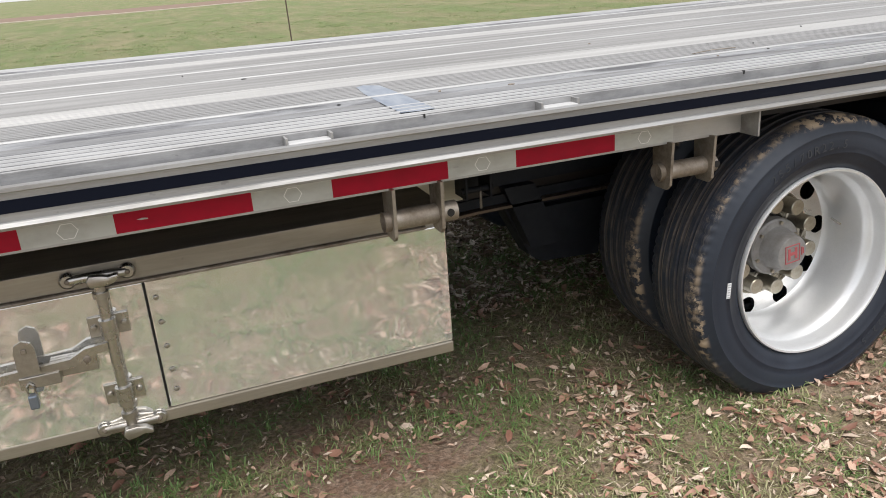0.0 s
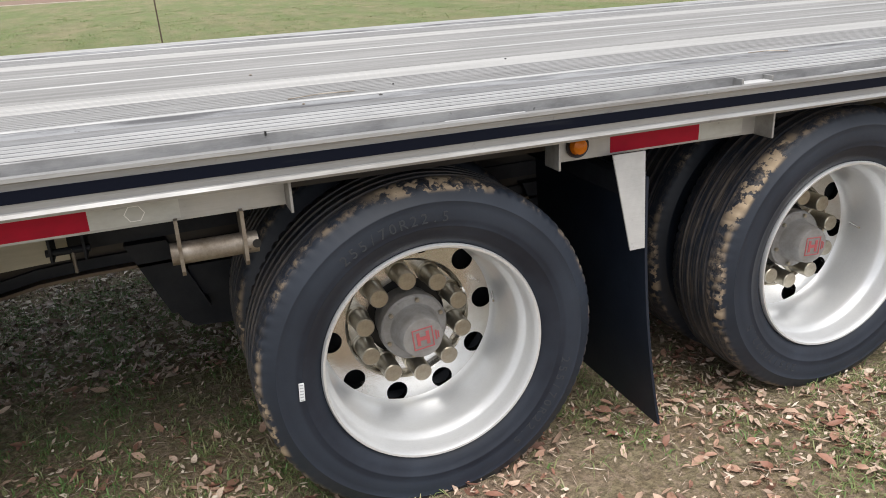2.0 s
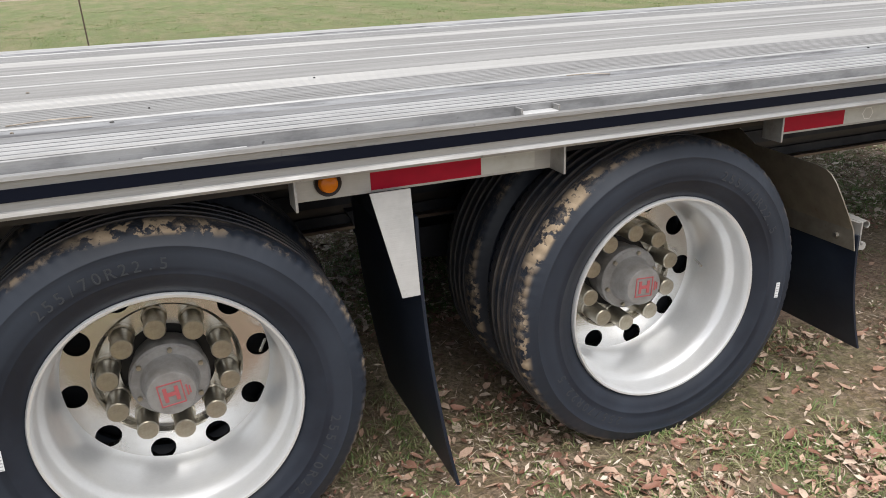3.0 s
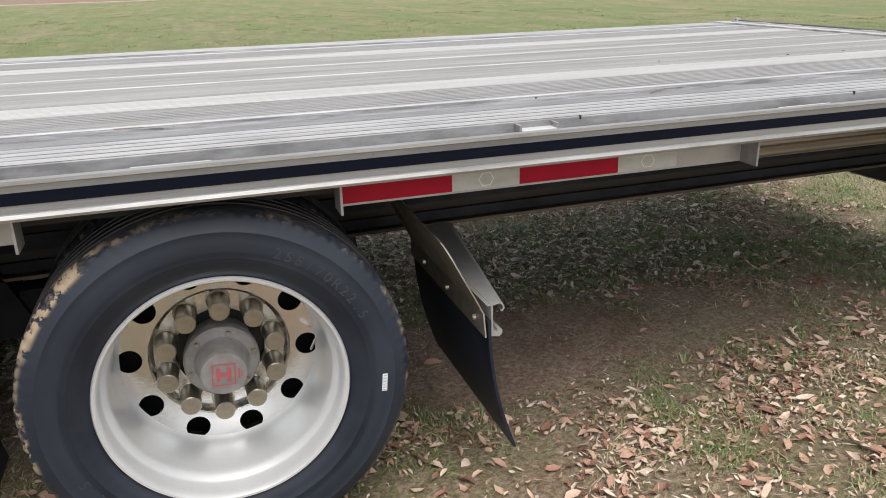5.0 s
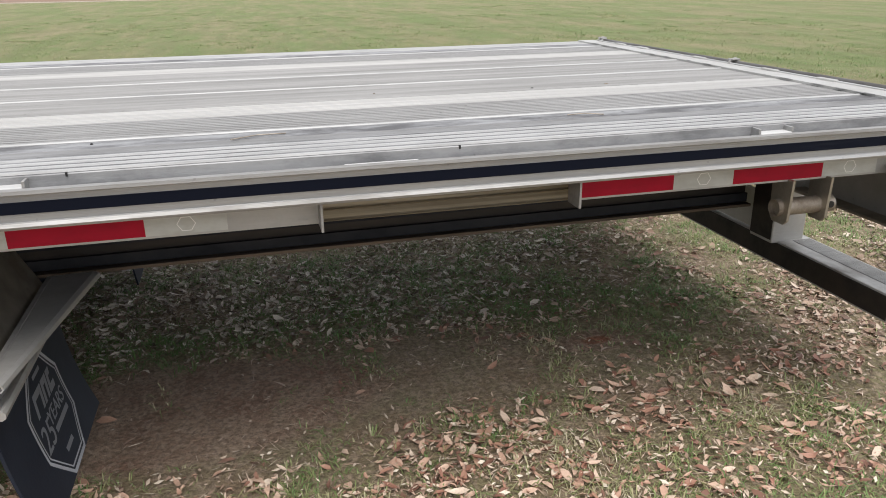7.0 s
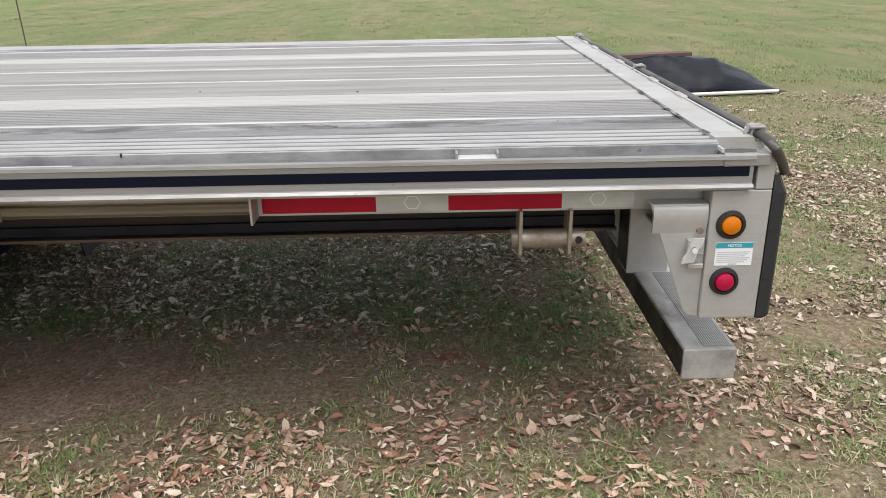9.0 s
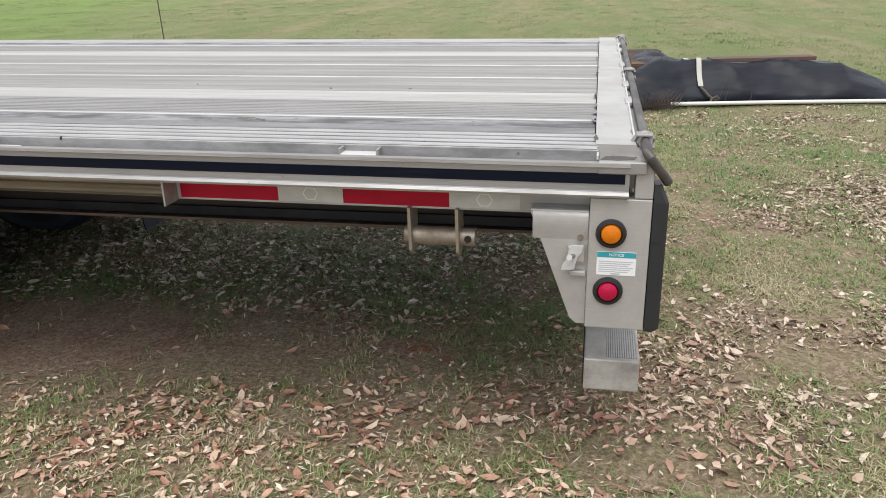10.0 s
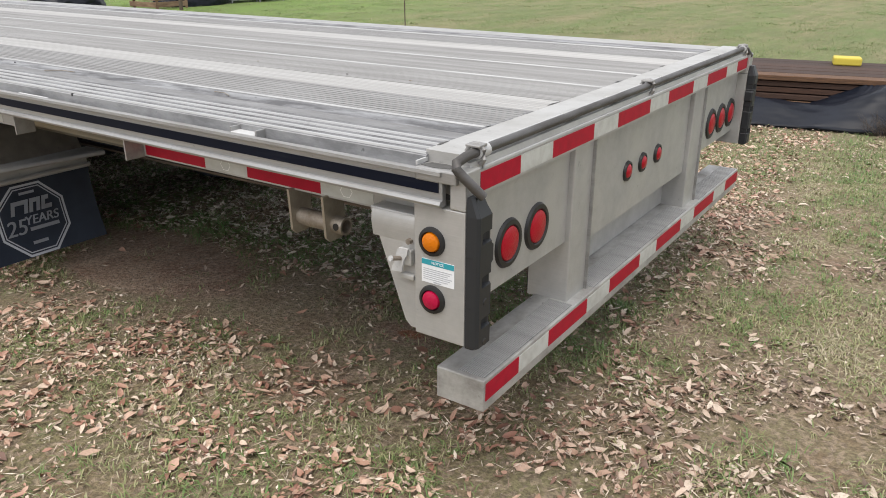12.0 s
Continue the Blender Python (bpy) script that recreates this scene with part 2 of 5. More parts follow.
for m in (AMBER, RED_LENS, DEEP_RED):
    n = Nodes(m)
    w = n.t.nodes.new("ShaderNodeTexVoronoi")
    w.inputs["Scale"].default_value = 160
    n.t.links.new(n.coords((1, 1, 1)), w.inputs["Vector"])
    n.bump(w.outputs["Distance"], 0.25, 0.003)
    n.b.inputs["Coat Weight"].default_value = 0.12
    n.b.inputs["Specular IOR Level"].default_value = 0.3
GROMMET = mat("black_grommet", (0.014, 0.014, 0.015), 0.42)
STICKER = mat("white_sticker", (0.74, 0.76, 0.78), 0.4)
TEAL = mat("teal_sticker", (0.03, 0.30, 0.36), 0.4)
INK = mat("grey_print", (0.42, 0.44, 0.47), 0.6)
RED_LOGO = mat("red_hub_badge", (0.42, 0.10, 0.11), 0.45)
LOCK_BLUE = mat("blue_grey_padlock", (0.24, 0.28, 0.34), 0.3, 0.7)
PATCH_BLUE = mat("blue_grey_patch", (0.30, 0.34, 0.40), 0.4, 0.4)
n = Nodes(PATCH_BLUE)
n.set(Base_Color=n.mix(n.ramp(n.noise(9.0, n.coords((2.5, 0.8, 1)), 6.0, 0.7), (0.36, 0.0), (0.60, 1.0)), (0.17, 0.205, 0.27), (0.30, 0.33, 0.375)))



def part(name, bm, material, parent=None, label=""):
    """Link a bmesh as one mesh object under a thing or a part."""
    me = bpy.data.meshes.new(name)
    bm.normal_update()
    bm.to_mesh(me)
    bm.free()
    me.materials.append(material)
    ob = new(name, me)
    if parent:
        ob.parent = parent
    if label:
        ob["label"] = label
    return ob


def smooth(ob, angle=35):
    ob.data.shade_smooth()
    ob.data.set_sharp_from_angle(angle=radians(angle))
    return ob


def box(bm, x0, x1, y0, y1, z0, z1, bevel=0.0):
    m = Matrix.Translation(((x0 + x1) / 2, (y0 + y1) / 2, (z0 + z1) / 2)) @ Matrix.Diagonal((x1 - x0, y1 - y0, z1 - z0, 1))
    vs = bmesh.ops.create_cube(bm, size=1, matrix=m)["verts"]
    if bevel:
        es = list({e for v in vs for e in v.link_edges})
        bmesh.ops.bevel(bm, geom=es, offset=bevel, segments=2, affect="EDGES", profile=0.5)
    return bm


def boxed(*dims, bevel=0.0):
    return box(bmesh.new(), *dims, bevel=bevel)


def cyl(bm, a, b, r, seg=20, r2=None):
    a, b = Vector(a), Vector(b)
    d = b - a
    m = Matrix.Translation((a + b) / 2) @ d.to_track_quat("Z", "Y").to_matrix().to_4x4()
    bmesh.ops.create_cone(bm, cap_ends=True, segments=seg, radius1=r, radius2=r if r2 is None else r2, depth=d.length, matrix=m)
    return bm


def prism(outline, axis, a, b, bm=None):
    """A closed outline of (u, v) drawn out along an axis: x takes (y, z), y takes (x, z), z takes (x, y)."""
    bm = bm or bmesh.new()
    def at(u, v, w):
        return {"x": (w, u, v), "y": (u, w, v), "z": (u, v, w)}[axis]
    lo = [bm.verts.new(at(u, v, a)) for u, v in outline]
    hi = [bm.verts.new(at(u, v, b)) for u, v in outline]
    k = len(outline)
    bm.faces.new(lo)
    bm.faces.new(hi)
    for i in range(k):
        bm.faces.new((lo[i], lo[(i + 1) % k], hi[(i + 1) % k], hi[i]))
    bmesh.ops.recalc_face_normals(bm, faces=bm.faces[:])
    return bm


def lathe(profile, seg=64, closed=False):
    """Points (r, y) turned round the y axis."""
    bm = bmesh.new()
    rings = []
    for r, y in profile:
        rings.append([bm.verts.new((r * math.cos(2 * math.pi * i / seg), y, r * math.sin(2 * math.pi * i / seg))) for i in range(seg)])
    pairs = list(zip(rings, rings[1:])) + ([(rings[-1], rings[0])] if closed else [])
    for p, q in pairs:
        for i in range(seg):
            j = (i + 1) % seg
            bm.faces.new((p[i], p[j], q[j], q[i]))
    bmesh.ops.recalc_face_normals(bm, faces=bm.faces[:])
    return bm


def tube(points, r, seg=12):
    """A bent round bar through points."""
    bm = bmesh.new()
    pts = [Vector(p) for p in points]
    rings = []
    for i, p in enumerate(pts):
        d = (pts[min(i + 1, len(pts) - 1)] - pts[max(i - 1, 0)]).normalized()
        q = d.to_track_quat("Z", "Y")
        rings.append([bm.verts.new(p + q @ Vector((r * math.cos(2 * math.pi * k / seg), r * math.sin(2 * math.pi * k / seg), 0))) for k in range(seg)])
    for a, b in zip(rings, rings[1:]):
        for k in range(seg):
            bm.faces.new((a[k], a[(k + 1) % seg], b[(k + 1) % seg], b[k]))
    bm.faces.new(rings[0])
    bm.faces.new(rings[-1])
    bmesh.ops.recalc_face_normals(bm, faces=bm.faces[:])
    return bm


def lettering(name, words, size, m, material, parent):
    cu = bpy.data.curves.new(name, "FONT")
    cu.body, cu.size, cu.align_x, cu.align_y, cu.extrude = words, size, "CENTER", "CENTER", 0.0003
    tmp = bpy.data.objects.new(name, cu)
    me = bpy.data.meshes.new_from_object(tmp)
    bpy.data.objects.remove(tmp)
    me.transform(m)
    me.materials.clear()
    me.materials.append(material)
    ob = new(name, me)
    ob.parent = parent
    return ob


# ---- ground ----
def ground_height(x, y):
    rise = min(1.0, max(0.0, (x + 4.2) / 3.4)) * min(1.0, max(0.0, (5.0 - y) / 2.0))  # the lawn climbs towards the trailer's rear
    h = 0.045 * rise * rise * (3 - 2 * rise) + 0.022 * noise.noise((x * 0.55, y * 0.55, 3.1)) + 0.008 * noise.noise((x * 2.3, y * 2.3, 8.7))
    return h if abs(x) < 40 and abs(y) < 40 else 0.0


def axis_steps(inner0, inner1, step, far):
    vals = list(np.arange(inner0, inner1 + 1e-6, step))
    s, v = step, inner1
    while v < far:
        s *= 1.35
        v += s
        vals.append(v)
    s, v = step, inner0
    while v > -far:
        s *= 1.35
        v -= s
        vals.insert(0, v)
    return vals


RED_SPOT = (-0.75, 0.75)
GROUND = mat("lawn_soil", (0.1, 0.08, 0.05), 0.95)
n = Nodes(GROUND)
big = n.ramp(n.noise(0.55, n.coords((1, 1, 1)), 5.0, 0.6), (0.40, 0.0), (0.60, 1.0))
mid = n.ramp(n.noise(3.2, n.coords((1, 1, 1)), 6.0, 0.7), (0.36, 0.0), (0.64, 1.0))
fine = n.noise(55.0, n.coords((1, 1, 1)), 4.0, 0.75)
gy = n.t.nodes.new("ShaderNodeSeparateXYZ")
n.t.links.new(n.coords((1, 1, 1)), gy.inputs[0])
field = n.ramp(n.math("MULTIPLY", gy.outputs[1], 0.02), (0.07, 0.0), (0.16, 1.0))
soil = n.mix(mid, (0.300, 0.172, 0.122), (0.440, 0.320, 0.235))
turf = n.mix(big, (0.200, 0.205, 0.084), (0.325, 0.280, 0.172))
worn = None
for wx, wy, rx, ry in ((-2.3, 0.70, 0.75, 0.36), (-0.75, 0.75, 0.20, 0.10), (-5.95, 0.30, 0.45, 0.25)):
    d2 = n.math("ADD", n.math("POWER", n.math("MULTIPLY", n.math("SUBTRACT", gy.outputs[0], wx), 1 / rx), 2.0), n.math("POWER", n.math("MULTIPLY", n.math("SUBTRACT", gy.outputs[1], wy), 1 / ry), 2.0))
    spot = n.ramp(d2, (0.75, 1.0), (1.0, 0.0))
    worn = spot if worn is None else n.math("MAXIMUM", worn, spot)
sparse = n.math("ADD", n.math("MULTIPLY", mid, 0.45), 0.45)
near = n.mix(n.math("MULTIPLY", sparse, n.math("SUBTRACT", 1.0, n.math("MULTIPLY", worn, 0.9))), soil, turf)
litter = n.t.nodes.new("ShaderNodeTexVoronoi")
litter.inputs["Scale"].default_value = 60
n.t.links.new(n.coords((1, 0.7, 1)), litter.inputs["Vector"])
bits = n.ramp(litter.outputs["Color"], (0.50, 0.0), (0.62, 1.0))
near = n.mix(n.math("MULTIPLY", bits, 0.45), near, (0.50, 0.38, 0.29))
red_d = n.math("ADD", n.math("POWER", n.math("MULTIPLY", n.math("SUBTRACT", gy.outputs[0], RED_SPOT[0]), 9.0), 2.0), n.math("POWER", n.math("MULTIPLY", n.math("SUBTRACT", gy.outputs[1], RED_SPOT[1]), 16.0), 2.0))
near = n.mix(n.ramp(n.math("ADD", red_d, n.math("MULTIPLY", fine, 1.2)), (0.7, 0.85), (1.5, 0.0)), near, (0.42, 0.135, 0.060))
tuft = n.ramp(n.noise(1.5, n.coords((1.2, 0.30, 1)), 12.0, 0.80), (0.44, 0.0), (0.58, 1.0))
far_turf = n.mix(n.ramp(n.noise(0.6, n.coords((1.0, 0.24, 1)), 10.0, 0.76), (0.42, 0.0), (0.58, 1.0)), (0.180, 0.250, 0.078), (0.310, 0.285, 0.150))
lush = n.ramp(n.math("ADD", n.math("SUBTRACT", n.math("MULTIPLY", gy.outputs[0], -0.05), n.math("MULTIPLY", gy.outputs[1], 0.022)), n.math("MULTIPLY", n.noise(0.4, n.coords((1, 1, 1)), 5), 0.45)), (0.36, 0.0), (0.62, 1.0))
far_turf = n.mix(n.math("MULTIPLY", lush, 0.9), far_turf, (0.185, 0.330, 0.055))
far_turf = n.mix(n.math("MULTIPLY", tuft, 0.55), far_turf, (0.150, 0.180, 0.065))
col = n.mix(field, near, far_turf)
n.set(Base_Color=n.mix(n.ramp(fine, (0.38, 0.62), (0.60, 0.0)), col, (0.075, 0.056, 0.036)))
n.bump(fine, 0.9, 0.03)
xs = axis_steps(-10, 6, 0.14, 900)
ys = axis_steps(-4, 11, 0.14, 900)
verts = [(x, y, ground_height(x, y)) for y in ys for x in xs]
w = len(xs)
faces = [(j * w + i, j * w + i + 1, (j + 1) * w + i + 1, (j + 1) * w + i) for j in range(len(ys) - 1) for i in range(w - 1)]
me = bpy.data.meshes.new("ground")
me.from_pydata(verts, [], faces)
me.materials.append(GROUND)
me.shade_smooth()
tagged(new("ground", me), "patchy lawn ground with bare reddish soil", "ground", kind="structure")

# ---- the trailer ----
trailer = tagged(new("flatbed_trailer"), "aluminium flatbed trailer with navy stripe and dual wheels parked on grass", "trailer")
trailer.empty_display_size = 0.3
FRONT = -10.4
DECK = 1.036
CENTRE = 1.21

# deck planks: (y0, y1, material, rib pitch)
def plank_profile(y0, y1, pitch, depth=0.006):
    pts = []
    k = max(1, round((y1 - y0) / pitch))
    p = (y1 - y0) / k
    for i in range(k):
        a = y0 + i * p
        pts += [(a, DECK - depth), (a + 0.34 * p, DECK - depth), (a + 0.38 * p, DECK), (a + 0.96 * p, DECK), (a + p, DECK - depth)]
    out = [q for i, q in enumerate(pts) if i == 0 or abs(q[0] - pts[i - 1][0]) > 1e-6]
    return [(y0, DECK - 0.03)] + out + [(y1, DECK - 0.03)]


deck = part("deck", boxed(FRONT, -0.13, 0.0, 2 * CENTRE, DECK - 0.06, DECK - 0.032), FRAME_DARK, trailer, "worn aluminium plank deck")
def plank(y0, y1, pitch, material):
    """One extruded plank; dirt lies in the grooves between its ribs."""
    deep = pitch > 0.024
    bm = prism(plank_profile(y0, y1, pitch, 0.0020 if deep else 0.0012), "x", FRONT, -0.125)
    for f in bm.faces:
        c = f.calc_center_median()
        if DECK - 0.01 < c.z < DECK - (0.0004 if deep else 0.001) and abs(f.normal.x) < 0.5:
            f.material_index = 1
    ob = part("plank", bm, material, deck)
    ob.data.materials.append(ALU_DECK if material is ALU_BRIGHT else DECK_GROOVE if pitch > 0.024 else GROOVE_DIRT)


HALF = [(0.135, 0.272, ALU_DARK, 0.137), (0.277, 0.288, ALU_LINE, 0.0), (0.292, 0.545, ALU_DECK, 0.0253), (0.548, 0.728, ALU_BRIGHT, 0.0225),
        (0.732, 1.030, ALU_DECK, 0.0187), (1.035, 1.046, ALU_LINE, 0.0), (1.050, CENTRE, ALU_DECK, 0.0178)]
for y0, y1, material, pitch in HALF:
    for a, b in ((y0, y1), (2 * CENTRE - y1, 2 * CENTRE - y0)):
        if material is ALU_LINE:
            part("joint_ridge", prism([(a, DECK - 0.03), (a, DECK), (a + 0.003, DECK + 0.003), (b - 0.003, DECK + 0.003), (b, DECK), (b, DECK - 0.03)], "x", FRONT, -0.125), ALU_LINE, deck)
            continue
        plank(a, b, pitch, material)

# side rails: five ridges on top, a drop to the pocket shelf, the plate that carries the tape
def side_rail(sign):
    def Y(y):
        return y if sign > 0 else 2 * CENTRE - y
    rail = part("side_rail", prism([(Y(0.132), 0.985), (Y(-0.028), 0.985), (Y(-0.030), 1.029), (Y(-0.024), 1.033), (Y(0.132), 1.033)], "x", FRONT, -0.115), ALU_SIDE, trailer, "scuffed aluminium side rail")
    # groove floors are darkened to paint the shadow between ridges
    for i in range(4):
        y = -0.027 + i * 0.0405
        part("groove", prism([(Y(y + 0.012), 1.0325), (Y(y + 0.0405), 1.0325), (Y(y + 0.0405), 1.0336), (Y(y + 0.012), 1.0336)], "x", FRONT, -0.118), RAIL_GROOVE, rail)
        part("ridge", prism([(Y(y), 1.0325), (Y(y + 0.002), 1.0375), (Y(y + 0.010), 1.0375), (Y(y + 0.012), 1.0325)], "x", FRONT, -0.118), ALU_LINE, rail)
    part("web", prism([(Y(-0.004), 0.985), (Y(0.004), 0.985), (Y(0.004), 0.936), (Y(-0.004), 0.936)], "x", FRONT, -0.14), ALU_SHADE, rail)
    rub = part("rub_rail", prism([(Y(-0.058), 1.008), (Y(-0.064), 1.012), (Y(-0.076), 1.011), (Y(-0.079), 1.006), (Y(-0.076), 1.001), (Y(-0.071), 1.000), (Y(-0.071), 0.945),
                                  (Y(-0.076), 0.943), (Y(-0.080), 0.937), (Y(-0.077), 0.931), (Y(-0.066), 0.929), (Y(-0.056), 0.933)], "x", FRONT, -0.042), ALU_RAIL, trailer, "aluminium rub rail with a navy stripe")
    part("upper_lip", prism([(Y(-0.080), 1.004), (Y(-0.079), 1.011), (Y(-0.066), 1.0125), (Y(-0.066), 1.0135), (Y(-0.081), 1.012), (Y(-0.082), 1.004)], "x", FRONT, -0.042), ALU_LIP, rub)
    part("lower_lip", prism([(Y(-0.081), 0.931), (Y(-0.083), 0.937), (Y(-0.079), 0.9445), (Y(-0.077), 0.9445), (Y(-0.0805), 0.937), (Y(-0.079), 0.931)], "x", FRONT, -0.042), ALU_LIP, rub)
    part("navy_stripe", prism([(Y(-0.0712), 0.962), (Y(-0.073), 0.962), (Y(-0.073), 0.987), (Y(-0.0712), 0.987)], "x", FRONT, -0.052), NAVY, rub)
    part("lower_flange", prism([(Y(-0.060), 0.934), (Y(0.0), 0.934), (Y(0.0), 0.928), (Y(-0.060), 0.928)], "x", FRONT, -0.14), ALU_SHADE, rub)
    part("pocket_shelf", prism([(Y(-0.062), 0.992), (Y(-0.029), 0.992), (Y(-0.029), 0.987), (Y(-0.062), 0.987)], "x", FRONT, -0.12), ALU_SIDE, rub)
    return rail, rub


rail, rub = side_rail(1)
side_rail(-1)

# chain pockets on the shelf: a pale plate with an upright ear at each end
for x in (-6.113, -5.517, -3.706, -2.500, -0.688):
    bm = boxed(x - 0.046, x + 0.046, -0.066, -0.030, 0.993, 1.0155, bevel=0.003)
    pocket = part("chain_pocket", bm, WHITE_METAL, rub, "pale scuffed chain pocket")
    for s in (-1, 1):
        part("ear", boxed(x + s * 0.048 - 0.003, x + s * 0.048 + 0.003, -0.062, -0.024, 0.994, 1.027, bevel=0.001), ALU_LIP, pocket)
rng = random.Random(4)
for x in (-7.179, -6.378, -5.907, -4.887, -4.300, -4.130, -3.485, -3.091, -2.784, -2.255, -1.590, -1.237, -0.963, -0.50, -0.36):
    r = rng.uniform(0.010, 0.034)
    bm = bmesh.new()
    bmesh.ops.create_icosphere(bm, subdivisions=3, radius=1)
    for v in bm.verts:
        k = 1 + 0.45 * noise.noise(v.co * 1.8 + Vector((x * 9, 0, 0)))
        v.co = Vector((x + v.co.x * r * k, -0.040 + 0.015 * v.co.y, 0.992 + v.co.z * 0.0100 * k))
    smooth(part("weld_pad", bm, ALU_BRIGHT, rub))
for x, lng in ((-1.714, 0.17), (-4.470, 0.20), (-3.331, 0.16)):
    part("scuffed_strip", boxed(x - lng / 2, x + lng / 2, -0.068, -0.052, 1.0085, 1.0125, bevel=0.0015), WHITE_METAL, rub)


for x in (-5.845, -4.959, -2.375, -1.523):
    part("drain_notch", boxed(x - 0.002, x + 0.002, -0.0320, -0.026, 1.024, 1.033), GROMMET, rail)
rng = random.Random(21)
for k in range(16):
    x, y = rng.uniform(-7.279, -0.2), rng.choice((rng.uniform(0.13, 0.30), rng.uniform(0.3, 1.4)))
    lng = rng.uniform(0.003, 0.012)
    bm = bmesh.new()
    bmesh.ops.create_icosphere(bm, subdivisions=1, radius=1, matrix=Matrix.Diagonal((lng, rng.uniform(0.002, 0.005), 0.003, 1)))
    part("deck_crumb", bm, rng.choice((GROMMET, STEEL, GROOVE_DIRT)), deck).matrix_basis = pose(x, y, DECK + 0.001, 0, 0, rng.uniform(-40, 40))
for x, y, lng, turn in ((-1.976, 0.20, 0.07, 18), (-1.091, 0.22, 0.05, -12), (-4.759, 0.33, 0.09, 8), (-3.399, 0.24, 0.06, -20)):
    twig = part("twig", tube([(-lng, 0, 0.002), (0, 0.008, 0.004), (lng, -0.004, 0.002)], 0.0016, 6), STEEL, deck)
    twig.matrix_basis = pose(x, y, DECK + 0.001, 0, 0, turn)
# plates below the rub rail and their tape
def hexagon(x, z, r, y):
    bm = bmesh.new()
    ring = [[bm.verts.new((x + q * math.cos(math.pi / 3 * i), y, z + 0.9 * q * math.sin(math.pi / 3 * i))) for i in range(6)] for q in (r, r - 0.0020)]
    for i in range(6):
        bm.faces.new((ring[0][i], ring[0][(i + 1) % 6], ring[1][(i + 1) % 6], ring[1][i]))
    return bm


def tape_plate(x0, x1, bands, tab0, tab1):
    plate = part("tape_plate", boxed(x0, x1, 0.0, 0.005, 0.862, 0.930, bevel=0.001), ALU_REAR, trailer, "aluminium plate with reflective tape")
    for x, tab in ((x0, tab0), (x1, tab1)):
        if tab:
            part("end_tab", boxed(x - 0.003, x + 0.003, -0.066, 0.004, 0.860, 0.931, bevel=0.001), ALU_LIP, plate)
    for a, b, red in bands:
        part("red_tape" if red else "silver_tape", boxed(a, b, -0.0012, 0.0, 0.868, 0.9125), RED_TAPE if red else WHITE_TAPE, plate)
        if not red and b - a > 0.15:
            part("hexagon_mark", hexagon((a + b) / 2, 0.8905, 0.021, -0.0016), HEX_LINE, plate)
    return plate


def run(start, count, first_red=True):
    out, x, red = [], start, first_red
    for _ in range(count):
        lng = 0.2794 if red else 0.1778
        out.append((x, x + lng, red))
        x, red = x + lng, not red
    return out


tape_plate(FRONT, -4.928, run(-6.066 - 0.4572 * 8, 20), False, True)
tape_plate(-4.285, -3.643, [(-4.104, -3.832, True), (-3.832, -3.690, False)], True, True)
tape_plate(-2.985, -1.857, run(-2.980, 4), True, True)
tape_plate(-1.226, -0.128, run(-1.213, 4), True, False)
for a, b in ((FRONT, -0.14),):
    part("tape_plate", boxed(a, b, 2 * CENTRE - 0.005, 2 * CENTRE, 0.862, 0.930), ALU_REAR, trailer)

# small scrapes where the tape has been knocked
rng = random.Random(8)
for k in range(12):
    x, z, lng = rng.uniform(-7.079, -0.3), rng.choice((rng.uniform(0.904, 0.912), rng.uniform(0.868, 0.91))), rng.uniform(0.004, 0.022)
    if -4.940 < x < -4.100 or -3.659 < x < -2.984 or -1.857 < x < -1.209:
        continue
    out = [(x + lng * math.cos(a) * rng.uniform(0.6, 1.2), z + 0.0022 * math.sin(a) * rng.uniform(0.5, 1.4)) for a in (0.2, 1.2, 2.0, 3.1, 4.2, 5.3)]
    part("tape_scrape", prism(out, "y", -0.0022, -0.001), ALU_REAR, trailer)

# amber marker by the first plate of the second axle
lamp = part("marker_lamp", lathe([(0.0, -0.022), (0.010, -0.021), (0.019, -0.015), (0.0225, 0.0), (0.0, 0.0)], 24), AMBER, trailer, "round amber marker lamp")
lamp.location = (-4.202, -0.006, 0.900)
ring = part("grommet", lathe([(0.022, 0.0), (0.030, -0.004), (0.031, 0.004), (0.0, 0.004)], 24), GROMMET, lamp)
smooth(lamp)


# pipe spools: two plates and a pipe that pokes out
def spool(x0, x1):
    s = part("pipe_spool", lathe([(0.0245, -0.02), (0.0245, 0.165), (0.0185, 0.165), (0.0185, 0.10)], 24), STEEL, trailer, "weathered pipe spool under the rail")
    s.matrix_world = Matrix.Translation((x0, 0.022, 0.782)) @ Matrix.Rotation(radians(-90), 4, "Z")
    smooth(s)
    for x in (x0, x1):
        p = part("spool_plate", prism([(-0.022, 0.868), (0.062, 0.868), (0.058, 0.755), (0.045, 0.738), (-0.002, 0.738), (-0.016, 0.752)], "x", x - 0.004, x + 0.004), STEEL if x0 < -3 else ALU_SHADE, trailer)
    bm = bmesh.new()
    cyl(bm, (x1 + 0.025, -0.0035, 0.784), (x1 + 0.025, 0.004, 0.784), 0.0095, 14)
    part("pin_hole", bm, GROMMET, trailer)
    return s


for x0, x1 in ((-5.931, -5.812), (-5.165, -5.030), (-0.578, -0.455)):
    spool(x0, x1)

# main beams, cross members and inner side panel
LOWER = [(FRONT, 0.36), (-6.30, 0.38), (-5.90, 0.452), (-5.694, 0.500), (-5.566, 0.525), (-5.43, 0.534), (-5.20, 0.538), (-4.0, 0.550), (-0.16, 0.565)]
